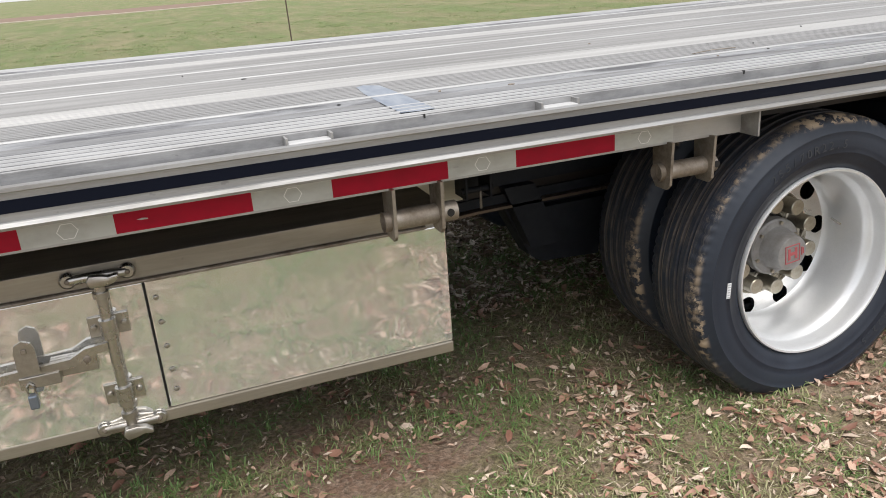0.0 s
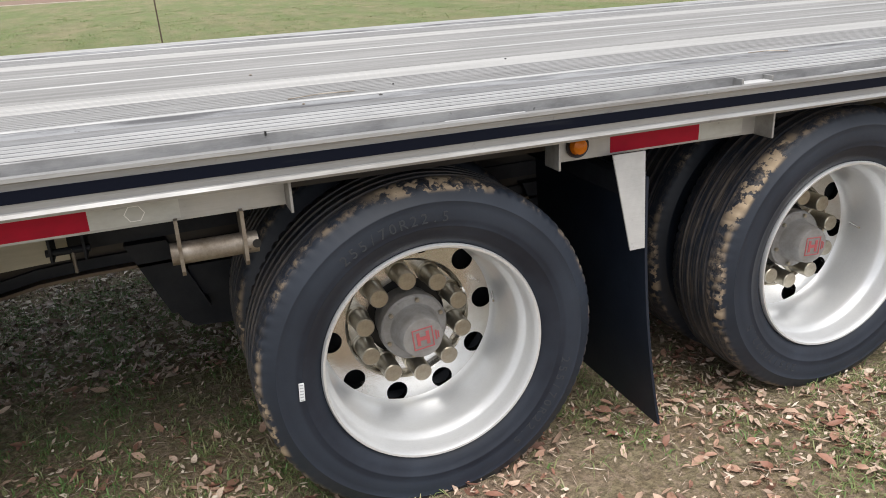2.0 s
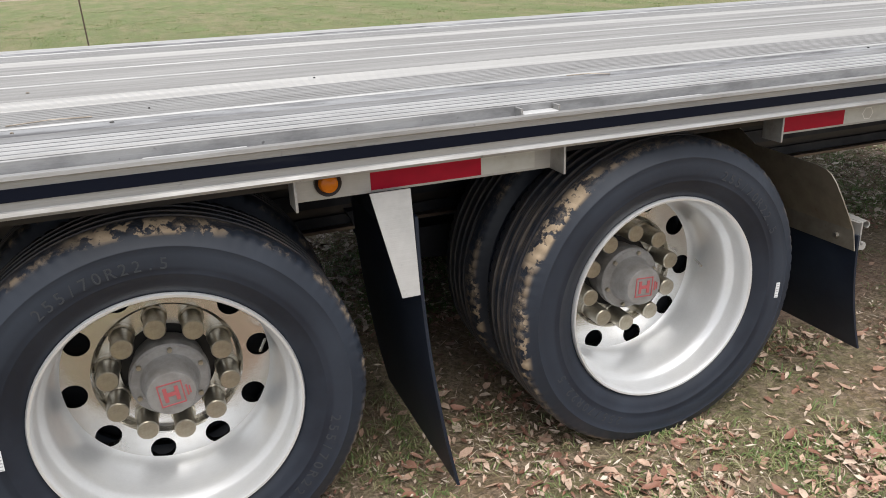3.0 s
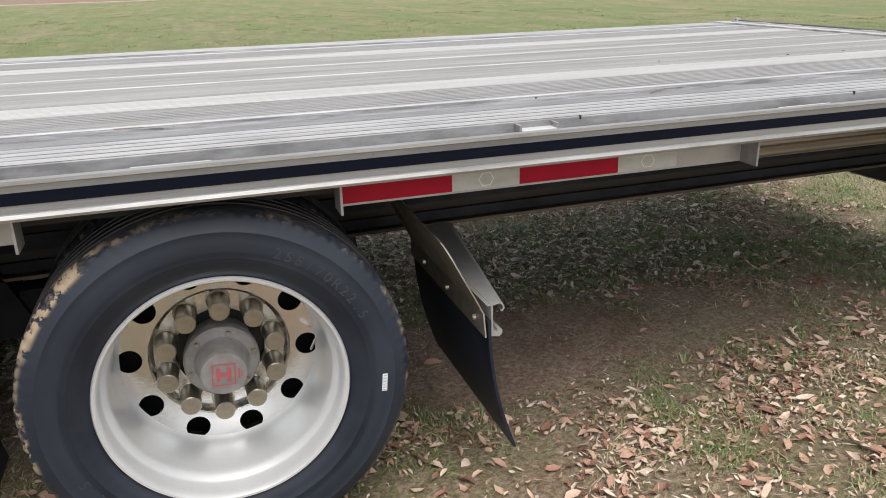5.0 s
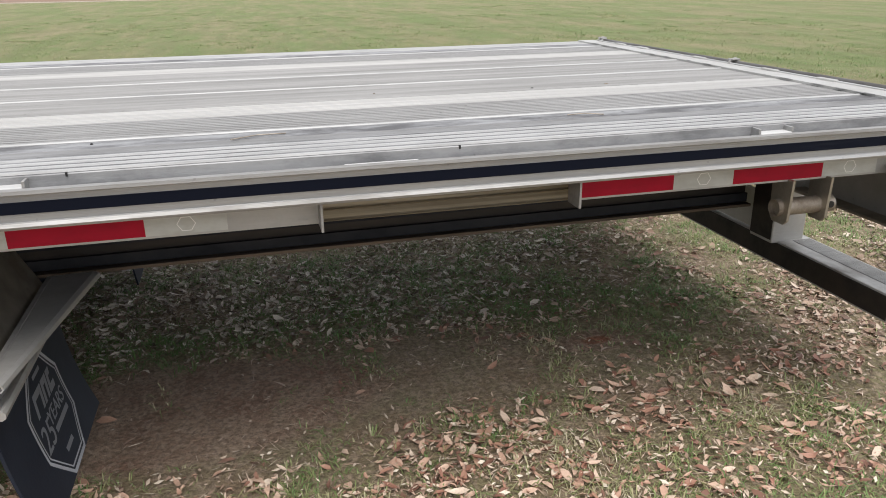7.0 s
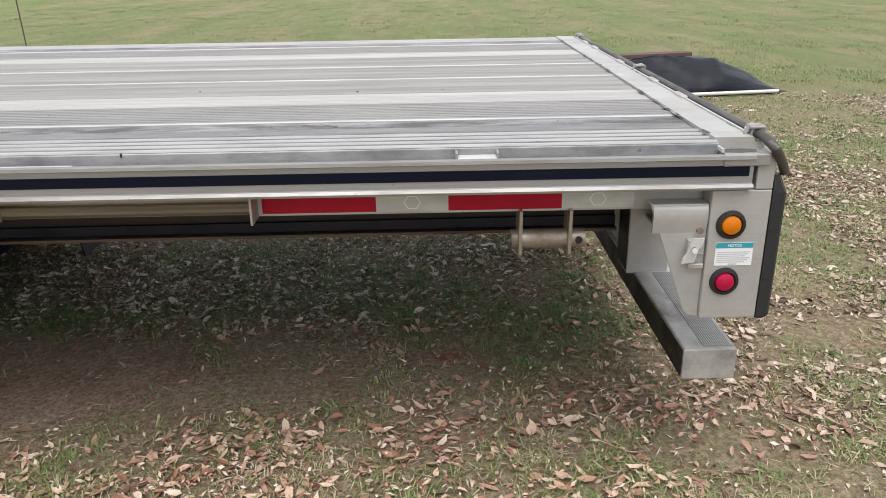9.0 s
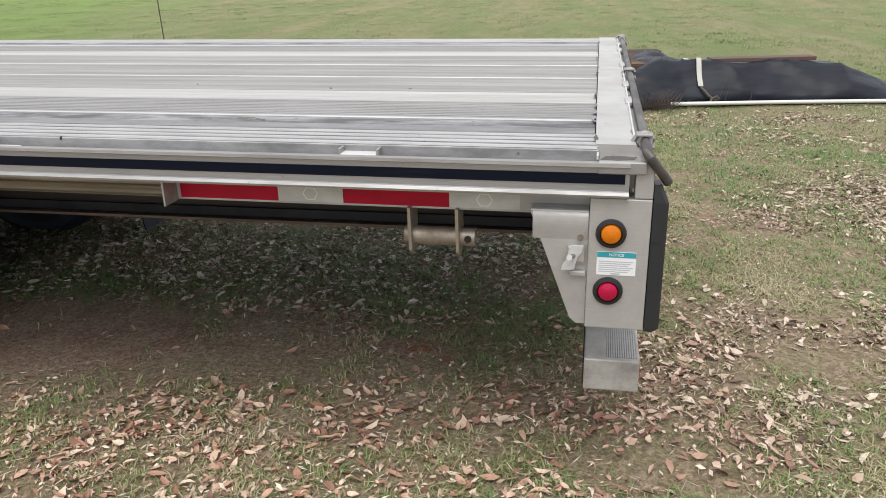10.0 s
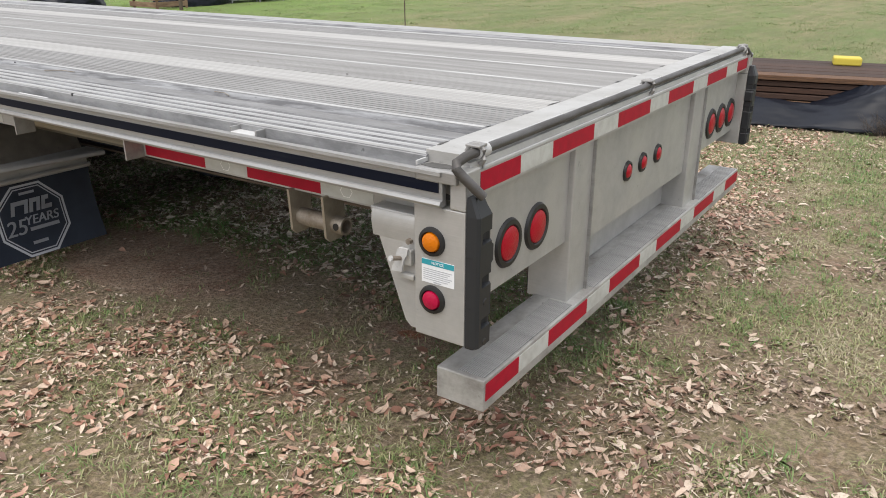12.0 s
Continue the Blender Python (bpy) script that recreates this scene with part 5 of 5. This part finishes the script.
strap_line = [(0.17, -0.95), (0.172, -0.90), (0.178, -0.85), (0.19, -0.78), (0.21, -0.68), (0.235, -0.55), (0.25, -0.46), (0.262, -0.38), (0.27, -0.28), (0.265, -0.16), (0.25, -0.02)]
strap_pts = []
for (xa, ya), (xb, yb) in zip(strap_line, strap_line[1:]):
    for k in range(8):
        x, y = xa + (xb - xa) * k / 8, ya + (yb - ya) * k / 8
        lift = max(tarp_height(x + o, max(y + q, -1.02)) for o in (-0.025, 0.0, 0.025) for q in (-0.02, 0.0, 0.02))
        strap_pts.append((x, y, lift + 0.002))
bm = bmesh.new()
cols = [[bm.verts.new((x + o, y, z + 0.012)) for o in (-0.025, 0.025)] for x, y, z in strap_pts]
for a, b in zip(cols, cols[1:]):
    bm.faces.new((a[0], a[1], b[1], b[0]))
strap = part("tie_strap", bm, STRAP)
strap.matrix_basis = stack_turn
strap.modifiers.new("thickness", "SOLIDIFY").thickness = 0.004
tail = [strap_pts[0], (0.19, -0.99, 0.15), (0.23, -1.03, 0.10), (0.29, -1.06, 0.06), (0.325, -1.07, 0.075), (0.30, -1.075, 0.10), (0.255, -1.06, 0.075), (0.235, -1.08, 0.045)]
smooth(part("knotted_end", tube(tail, 0.013, 8), WEED_ROPE, strap, "dark knotted strap end"))
tagged(strap, "pale webbing strap across the black tarpaulin", "strap")
pipe = smooth(part("plastic_pipe", tube([(-0.16, -1.08, 0.035), (1.0, -1.12, 0.035), (2.2, -1.21, 0.035)], 0.019, 14), PIPE))
pipe.matrix_basis = stack_turn
tagged(pipe, "white plastic pipe weighing down the tarpaulin edge", "pipe")
tag = part("yellow_tray", boxed(-0.13, 0.13, -0.10, 0.10, 0.0, 0.078, bevel=0.014), YELLOW)
tag.matrix_basis = Matrix.Translation((-0.17, 7.48, 0.379)) @ Matrix.Rotation(radians(12), 4, "Z")
tagged(tag, "small yellow plastic tray on the boards", "tray")

loose = part("loose_board", boxed(0.36, 1.45, -0.66, -0.50, 0.0, 0.04, bevel=0.004), FADED)
loose.matrix_basis = stack_turn @ Matrix.Translation((0, 0, max(tarp_height(0.36 + 0.1 * i, y) for i in range(11) for y in (-0.66, -0.58, -0.50)) - 0.030))
tagged(loose, "faded board lying on the black tarpaulin", "board")

# dry weed at the edge of the tarpaulin: a tangle of thin brown stems
WEED = mat("dry_weed_stem", (0.085, 0.066, 0.052), 0.9)
rng = random.Random(31)
bm = bmesh.new()
def stem(base, tip, bend, w):
    mid = [(a + b) / 2 + c for a, b, c in zip(base, tip, bend)]
    rows = []
    for p, k in ((base, 1.0), (mid, 0.8), (tip, 0.3)):
        rows.append([bm.verts.new((p[0] + w * k * math.cos(a), p[1] + w * k * math.sin(a), p[2])) for a in (0.5, 2.6, 4.7)])
    for p, q in zip(rows, rows[1:]):
        for i in range(3):
            bm.faces.new((p[i], p[(i + 1) % 3], q[(i + 1) % 3], q[i]))
for i in range(260):
    a, d = rng.uniform(0, 2 * math.pi), rng.uniform(0.0, 0.15)
    base = (d * math.cos(a) * 1.5, d * math.sin(a), 0.0)
    r, h = rng.uniform(0.02, 0.15), rng.uniform(0.04, 0.20)
    stem(base, (base[0] + r * math.cos(a) * 1.3, base[1] + r * math.sin(a) * 0.8, h), (rng.uniform(-0.03, 0.03), rng.uniform(-0.03, 0.03), rng.uniform(0, 0.06)), 0.0022)
weed = part("dry_weed", bm, WEED)
weed.matrix_basis = stack_turn @ Matrix.Translation((-0.33, -1.15, 0.0))
tagged(weed, "tangled dry brown weed beside the tarpaulin", "weed")

for x, h in ((0.30, 0.40), (0.36, 0.33), (0.60, 0.18)):
    bm = bmesh.new()
    stem((0, 0, 0), (0.05, 0.05, h), (0.02, 0, 0), 0.0028)
    stalk = part("dry_stalk", bm, WEED)
    stalk.matrix_basis = stack_turn @ Matrix.Translation((x, -1.10, 0.0))
    tagged(stalk, "single dry weed stalk by the tarpaulin", "weed", "dry stalks by the tarpaulin")

# ---- far field: stakes, dirt road, covered goods ----
STAKE = mat("rusty_stake", (0.10, 0.075, 0.055), 0.8)
for x, y, h in ((-4.97, 6.41, 1.35), (-16.1, 11.75, 1.5)):
    bm = bmesh.new()
    cyl(bm, (0, 0, -0.05), (-0.03, 0, h), 0.007 if x > -10 else 0.05, 8)
    s = part("field_stake", bm, STAKE)
    s.location = (x, y, 0)
    tagged(s, "thin dark metal stake standing in grass", "stake", "stakes in the field")
DIRT = mat("dirt_road", (0.27, 0.19, 0.13), 0.95)
n = Nodes(DIRT)
n.set(Base_Color=n.mix(n.noise(0.8, n.coords((1, 1, 1)), 8, 0.7), (0.15, 0.095, 0.068), (0.27, 0.19, 0.14)))
SAND = mat("pale_sand", (0.46, 0.41, 0.34), 0.95)
road = part("road", prism([(-120, 56), (-14.3, 56.5), (-6, 57), (60, 90), (60, 106), (-6, 71), (-14.3, 70), (-120, 70)], "z", -0.2, 0.03), DIRT)
tagged(road, "bare brown dirt road across the field", "road", kind="structure")
verge = part("road_verge", prism([(-120, 55.0), (-14.3, 55.7), (-6, 56.2), (60, 89.2), (60, 90), (-6, 57), (-14.3, 56.5), (-120, 56)], "z", -0.2, 0.036), SAND)
tagged(verge, "pale sandy edge of the dirt road", "verge", kind="structure")

# goods far off at the edge of the lawn
CRATE = worn_metal("old_crate_wood", (0.30, 0.20, 0.13), (0.17, 0.10, 0.07), 0.8, (2, 2, 9), 0.0, 0.5)
crate = tagged(new("wooden_crate"), "old brown wooden crate standing on the lawn", "crate")
crate.location = (-17.3, 12.0, 0)
for k in range(5):
    part("slat", boxed(-0.55, 0.55, -0.52, -0.50, 0.06 + k * 0.17, 0.19 + k * 0.17, bevel=0.004), CRATE, crate)
    part("slat", boxed(0.50, 0.52, -0.50, 0.50, 0.06 + k * 0.17, 0.19 + k * 0.17, bevel=0.004), CRATE, crate)
for a, b in ((-0.5, -0.46), (0.46, -0.46), (-0.5, 0.46), (0.46, 0.46)):
    part("corner_post", boxed(a, a + 0.05, b, b + 0.05, 0.0, 0.95), CRATE, crate)
def draped(rx, ry, rz, seed):
    bm = bmesh.new()
    bmesh.ops.create_icosphere(bm, subdivisions=5, radius=1.0)
    for v in bm.verts:
        c = v.co.copy()
        k = 1 + 0.16 * noise.noise(c * 1.6 + Vector((seed, 0, 0))) + 0.07 * noise.noise(Vector((c.x * 3, c.y * 3 + seed, c.z * 14))) + 0.03 * noise.noise(c * 12)
        v.co = Vector((c.x * rx * k, c.y * ry * k, max(-0.02, c.z * rz * k)))
    return smooth(part("plastic_sheet", bm, TARP), 60)


for x, y, rx, ry, rz, seed in ((-17.6, 13.35, 0.75, 1.15, 1.25, 0), (-19.0, 10.4, 0.9, 0.9, 0.9, 7)):
    sheet_pile = draped(rx, ry, rz, seed)
    sheet_pile.location = (x, y, 0)
    tagged(sheet_pile, "black plastic sheet draped over stored goods", "sheet", "sheets at the lawn edge")
CAGE = worn_metal("grey_cage_steel", (0.36, 0.37, 0.38), (0.20, 0.20, 0.21), 0.5, (5, 5, 5), 0.5, 0.4)
for x, y in ((-17.65, 14.85), (-17.45, 15.75)):
    cage = tagged(new("wire_cage"), "grey steel wire cage on the lawn", "cage", "cages at the lawn edge")
    cage.location = (x, y, 0)
    for a in (-0.5, 0.46):
        for b in (-0.5, 0.46):
            part("upright", boxed(a, a + 0.04, b, b + 0.04, 0, 1.1), CAGE, cage)
    for z in (0.08, 0.55, 1.06):
        for b in (-0.5, 0.46):
            part("bar", boxed(-0.46, 0.46, b, b + 0.03, z, z + 0.04), CAGE, cage)
            part("bar", boxed(b, b + 0.03, -0.46, 0.46, z, z + 0.04), CAGE, cage)
    part("liner", boxed(-0.44, 0.44, -0.44, 0.44, 0.1, 0.95, bevel=0.05), TARP, cage)

# ---- grass and leaves ----
def scatter(count, seed, x0, x1, y0, y1, keep):
    """Random places in a stretch of ground, thinned by keep() and fading out raggedly over its last metre."""
    r = np.random.RandomState(seed)
    out = []
    while len(out) < count:
        x, y = r.uniform(x0 - 0.5, x1 + 0.5), r.uniform(y0 - 0.5, y1 + 0.5)
        border = min(x - x0, x1 - x, y - y0, y1 - y) + 0.5
        fade = 1.0 if border > 1.5 else border + 0.5 * noise.noise((x * 1.3, y * 1.3, 40.0))
        if r.uniform() < fade * keep(x, y):
            out.append((x, y))
    return out, r


def bare(x, y):
    """How bare the soil is: worn patches under the deck behind the wheels and before them."""
    out = 0.0
    for cx, cy, rx, ry in ((-2.3, 0.70, 0.62, 0.30), (-0.75, 0.75, 0.16, 0.08), (-5.95, 0.10, 0.30, 0.13), (-6.5, -0.2, 0.2, 0.1), (-1.5, 0.55, 0.5, 0.14), (-2.75, -0.02, 0.36, 0.20)):
        d = math.hypot((x - cx) / rx, (y - cy) / ry) + 0.5 * noise.noise((x * 4, y * 4, 21.0))
        out = max(out, min(1.0, max(0.0, (1.25 - d) * 2.2)))
    return out


def grass_keep(x, y):
    d = 0.40 + 1.2 * noise.noise((x * 1.5, y * 1.5, 2.0)) + 0.7 * noise.noise((x * 4.5, y * 4.5, 6.0))
    if x < 0.0 and 1.0 < y < 2.0:
        d += 0.55
    elif x > 0.2 and y > 1.4:
        d += 0.45
    elif y < 0.3:
        d += 0.12
    if x < -4.6:
        d += 0.25 * min(1.0, (-4.6 - x))
    return max(0.04, min(1.0, d)) * (1 - 0.92 * bare(x, y))


GRASS = mat("grass_blades", (0.1, 0.15, 0.04), 0.6)
n = Nodes(GRASS)
# green and straw come in patches; the strip shaded by the deck stays green
gp = n.t.nodes.new("ShaderNodeSeparateXYZ")
n.t.links.new(n.coords((1, 1, 1)), gp.inputs[0])
strip = n.math("MULTIPLY", n.ramp(n.math("MULTIPLY", gp.outputs[1], 0.2), (0.17, 0.0), (0.22, 1.0), (0.36, 1.0), (0.44, 0.0)), n.ramp(n.math("MULTIPLY", gp.outputs[0], -0.1), (0.0, 0.0), (0.05, 1.0)))
lawn = n.math("MULTIPLY", n.ramp(n.math("MULTIPLY", gp.outputs[1], 0.2), (0.28, 0.0), (0.44, 1.0)), n.ramp(n.math("MULTIPLY", gp.outputs[0], 0.1), (0.02, 0.0), (0.08, 1.0)))
lawn = n.math("MAXIMUM", lawn, n.ramp(n.math("MULTIPLY", gp.outputs[0], -0.1), (0.46, 0.0), (0.54, 1.0)))
lawn = n.math("MAXIMUM", lawn, n.ramp(n.math("MULTIPLY", gp.outputs[1], 0.1), (0.42, 0.0), (0.60, 1.0)))
patchy = n.ramp(n.noise(2.1, n.coords((1, 1, 1)), 4.0, 0.6), (0.42, 0.0), (0.64, 1.0))
dry = n.math("SUBTRACT", n.math("ADD", n.math("MULTIPLY", n.random(True), 0.58), n.math("MULTIPLY", patchy, 0.42)), n.math("MULTIPLY", n.math("MAXIMUM", strip, n.math("MULTIPLY", lawn, 0.3)), 0.42))
n.set(Base_Color=n.ramp(dry, (0.0, (0.140, 0.250, 0.070)), (0.16, (0.120, 0.205, 0.062)), (0.40, (0.205, 0.250, 0.092)), (0.62, (0.330, 0.315, 0.160)), (0.95, (0.490, 0.430, 0.320))))


def blades(name, count, seed, area, length, keep, per=8, spread=0.02):
    """Tufts of bent blades, one mesh."""
    pts, r = scatter(count, seed, *area, keep)
    v, f = [], []
    for tx0, ty0 in pts:
        z = ground_height(tx0, ty0) - 0.003
        size = length * r.uniform(0.6, 1.3)
        rnd = r.uniform(size=(per, 5))
        for u in rnd:
            a = 2 * math.pi * u[0]
            q = spread * u[1]
            cx, sx = math.cos(a), math.sin(a)
            x, y = tx0 + q * cx, ty0 + q * sx
            a2 = a + (u[2] - 0.5) * 2.5
            cx, sx = math.cos(a2), math.sin(a2)
            L = size * (0.5 + 0.8 * u[3])
            out = 0.55 + 0.95 * u[4]
            wd = length * 0.042 * (0.7 + 0.6 * u[2])
            px, py = -sx * wd, cx * wd
            b = len(v)
            h1, h2 = L * 0.42, L * (0.85 - 0.55 * out)
            o1, o2 = L * out * 0.30, L * out
            v += [(x - px, y - py, z), (x + px, y + py, z), (x + cx * o1 + px * 0.8, y + sx * o1 + py * 0.8, z + h1), (x + cx * o1 - px * 0.8, y + sx * o1 - py * 0.8, z + h1), (x + cx * o2, y + sx * o2, z + max(0.006, h2))]
            f += [(b, b + 1, b + 2, b + 3), (b + 3, b + 2, b + 4)]
    me = bpy.data.meshes.new(name)
    me.from_pydata(v, [], f)
    me.materials.append(GRASS)
    return new(name, me)


g = blades("grass", 36000, 3, (-7.8, 4.4, -2.6, 5.0), 0.044, grass_keep, 9, 0.040)
tagged(g, "short patchy green and straw grass", "grass", kind="stuff")
g = blades("field_grass", 22000, 5, (-22, 12, 4.2, 26), 0.060, lambda x, y: max(0.02, min(1, 0.35 + 1.3 * noise.noise((x * 0.7, y * 0.7, 4)))) * min(1.0, (7.5 / y) ** 1.6), 7, 0.16)
tagged(g, "longer field grass beyond the trailer", "grass", kind="stuff")

def leaf_material(name, *tones):
    """Dry leaves: one tone each, mottled, warmer and redder beside the trailer than behind it, paler under the deck to
    lift the shade.
    """
    m = mat(name, rough=0.55)
    n = Nodes(m)
    at = n.t.nodes.new("ShaderNodeSeparateXYZ")
    n.t.links.new(n.coords((1, 1, 1)), at.inputs[0])
    # strip under the deck, where added brightness is put into the leaf colour
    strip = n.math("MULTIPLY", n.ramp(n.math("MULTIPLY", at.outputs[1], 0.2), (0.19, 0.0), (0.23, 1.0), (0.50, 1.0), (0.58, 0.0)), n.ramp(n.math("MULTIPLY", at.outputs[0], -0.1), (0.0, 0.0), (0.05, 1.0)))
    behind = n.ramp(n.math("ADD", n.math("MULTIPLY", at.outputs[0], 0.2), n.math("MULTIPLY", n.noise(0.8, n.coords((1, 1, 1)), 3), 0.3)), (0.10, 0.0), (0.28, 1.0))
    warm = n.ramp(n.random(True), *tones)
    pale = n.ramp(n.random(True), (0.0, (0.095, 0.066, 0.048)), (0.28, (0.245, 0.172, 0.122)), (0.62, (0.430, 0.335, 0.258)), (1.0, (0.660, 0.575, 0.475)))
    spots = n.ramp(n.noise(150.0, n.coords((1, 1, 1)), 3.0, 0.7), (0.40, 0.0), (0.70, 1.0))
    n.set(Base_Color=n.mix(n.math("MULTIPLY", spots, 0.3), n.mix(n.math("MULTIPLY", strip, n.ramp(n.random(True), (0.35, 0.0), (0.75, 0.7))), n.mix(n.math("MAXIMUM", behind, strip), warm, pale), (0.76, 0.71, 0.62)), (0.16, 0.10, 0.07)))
    return m


g = blades("field_weeds", 800, 17, (-30, 14, 5.5, 34), 0.075, lambda x, y: max(0.03, min(1, 0.3 + 1.6 * noise.noise((x * 0.35, y * 0.35, 14)))), 60, 0.28)
tagged(g, "low green weed clumps in the field", "weeds", kind="stuff")

LEAF = leaf_material("dry_leaf", (0.0, (0.140, 0.074, 0.052)), (0.20, (0.340, 0.165, 0.116)), (0.45, (0.490, 0.300, 0.215)), (0.78, (0.620, 0.440, 0.335)), (1.0, (0.710, 0.590, 0.475)))


LITTER = leaf_material("leaf_litter", (0.0, (0.250, 0.155, 0.112)), (0.3, (0.450, 0.330, 0.250)), (0.6, (0.610, 0.495, 0.392)), (1.0, (0.740, 0.655, 0.540)))


def leaf_keep(x, y):
    d = 0.38 + 1.2 * noise.noise((x * 0.9, y * 0.9, 11.0)) + 1.1 * noise.noise((x * 3.1, y * 3.1, 15.0))
    if -8 < x < 0.05 and y > 0.05:
        d = d * max(0.16, 1.0 - (y - 0.05) * 1.5) if y < 0.95 else 0.40 + 0.6 * d
    if x < -5.2 and -0.55 < y < 0.5:
        d *= max(0.22, 1 + (x + 5.2) * 0.7)
    elif y < 0.30:
        d += 0.44 * min(1.0, max(0.0, x + 3.9)) * (1 - 0.65 * min(1.0, max(0.0, (x + 1.5) / 0.8)))
    elif x > 0.0:
        d += 0.15 - 0.22 * min(1.0, max(0.0, (y - 1.4) / 1.2))
    if y > 3.5:
        d *= 0.5
    return max(0.0, min(1.0, d)) * (1 - 0.8 * bare(x, y))


def leaves(name, count, seed, area):
    pts, r = scatter(count, seed, *area, leaf_keep)
    v, f = [], []
    for x, y in pts:
        L = 0.010 + 0.028 * r.uniform() ** 1.8
        W = L * r.uniform(0.22, 0.46)
        yaw = r.uniform(0, 2 * math.pi)
        m = Matrix.Translation((x, y, ground_height(x, y) + r.uniform(0.003, 0.017))) @ Euler((r.uniform(-0.55, 0.55), r.uniform(-0.35, 0.35), yaw)).to_matrix().to_4x4()
        fold, curl, hook = r.uniform(0.0, 0.007), r.uniform(-0.014, 0.014), r.uniform(-0.35, 0.35)
        tip = r.uniform(0.45, 1.0)
        b = len(v)
        for s, row in ((-1.0, (0,)), (-0.42, (-1, 0, 1)), (0.34, (-1, 0, 1)), (1.0, (0,))):
            wid = W * (1 - (s + 0.12) ** 2)
            for q in row:
                p = m @ Vector((s * L * (tip if s > 0 else 1.0), q * wid + hook * L * s * s * 0.5, curl * s * s + fold * abs(q) * (1 - s * s)))
                v.append((p.x, p.y, p.z))
        f += [(b, b + 2, b + 1), (b, b + 3, b + 2), (b + 1, b + 2, b + 5, b + 4), (b + 2, b + 3, b + 6, b + 5), (b + 4, b + 5, b + 7), (b + 5, b + 6, b + 7)]
    me = bpy.data.meshes.new(name)
    me.from_pydata(v, [], f)
    me.materials.append(LEAF)
    me.shade_smooth()
    return new(name, me)


def litter_bits(name, count, seed, area):
    """Broken leaf bits and stems, small flat scraps."""
    pts, r = scatter(count, seed, *area, lambda x, y: (0.14 + 0.86 * leaf_keep(x, y)) * (1 - 0.75 * bare(x, y)))
    u = r.uniform(size=(len(pts), 6))
    v, f = [], []
    for (x, y), q in zip(pts, u):
        L, W = (0.004 + 0.013 * q[0] ** 1.5, 0.0015 + 0.0045 * q[1]) if q[3] > 0.45 else (0.012 + 0.022 * q[0], 0.0008 + 0.0008 * q[1])
        a = 2 * math.pi * q[2]
        c, s_ = math.cos(a), math.sin(a)
        z = ground_height(x, y) + 0.004 + 0.016 * q[3]
        t1, t2 = (q[4] - 0.5) * min(L, 0.014) * 1.1, (q[5] - 0.5) * W * 1.6
        b = len(v)
        v += [(x - c * L, y - s_ * L, z - t1), (x + s_ * W, y - c * W, z + t2), (x + c * L, y + s_ * L, z + t1), (x - s_ * W, y + c * W, z - t2)]
        f.append((b, b + 1, b + 2, b + 3))
    me = bpy.data.meshes.new(name)
    me.from_pydata(v, [], f)
    me.materials.append(LITTER)
    return new(name, me)


g = litter_bits("leaf_litter", 170000, 9, (-7.8, 5.5, -2.8, 6.2))
tagged(g, "broken brown leaf litter between grass", "litter", kind="stuff")
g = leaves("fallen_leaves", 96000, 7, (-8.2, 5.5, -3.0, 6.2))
tagged(g, "dry brown and tan fallen leaves lying on grass", "leaves", kind="stuff")
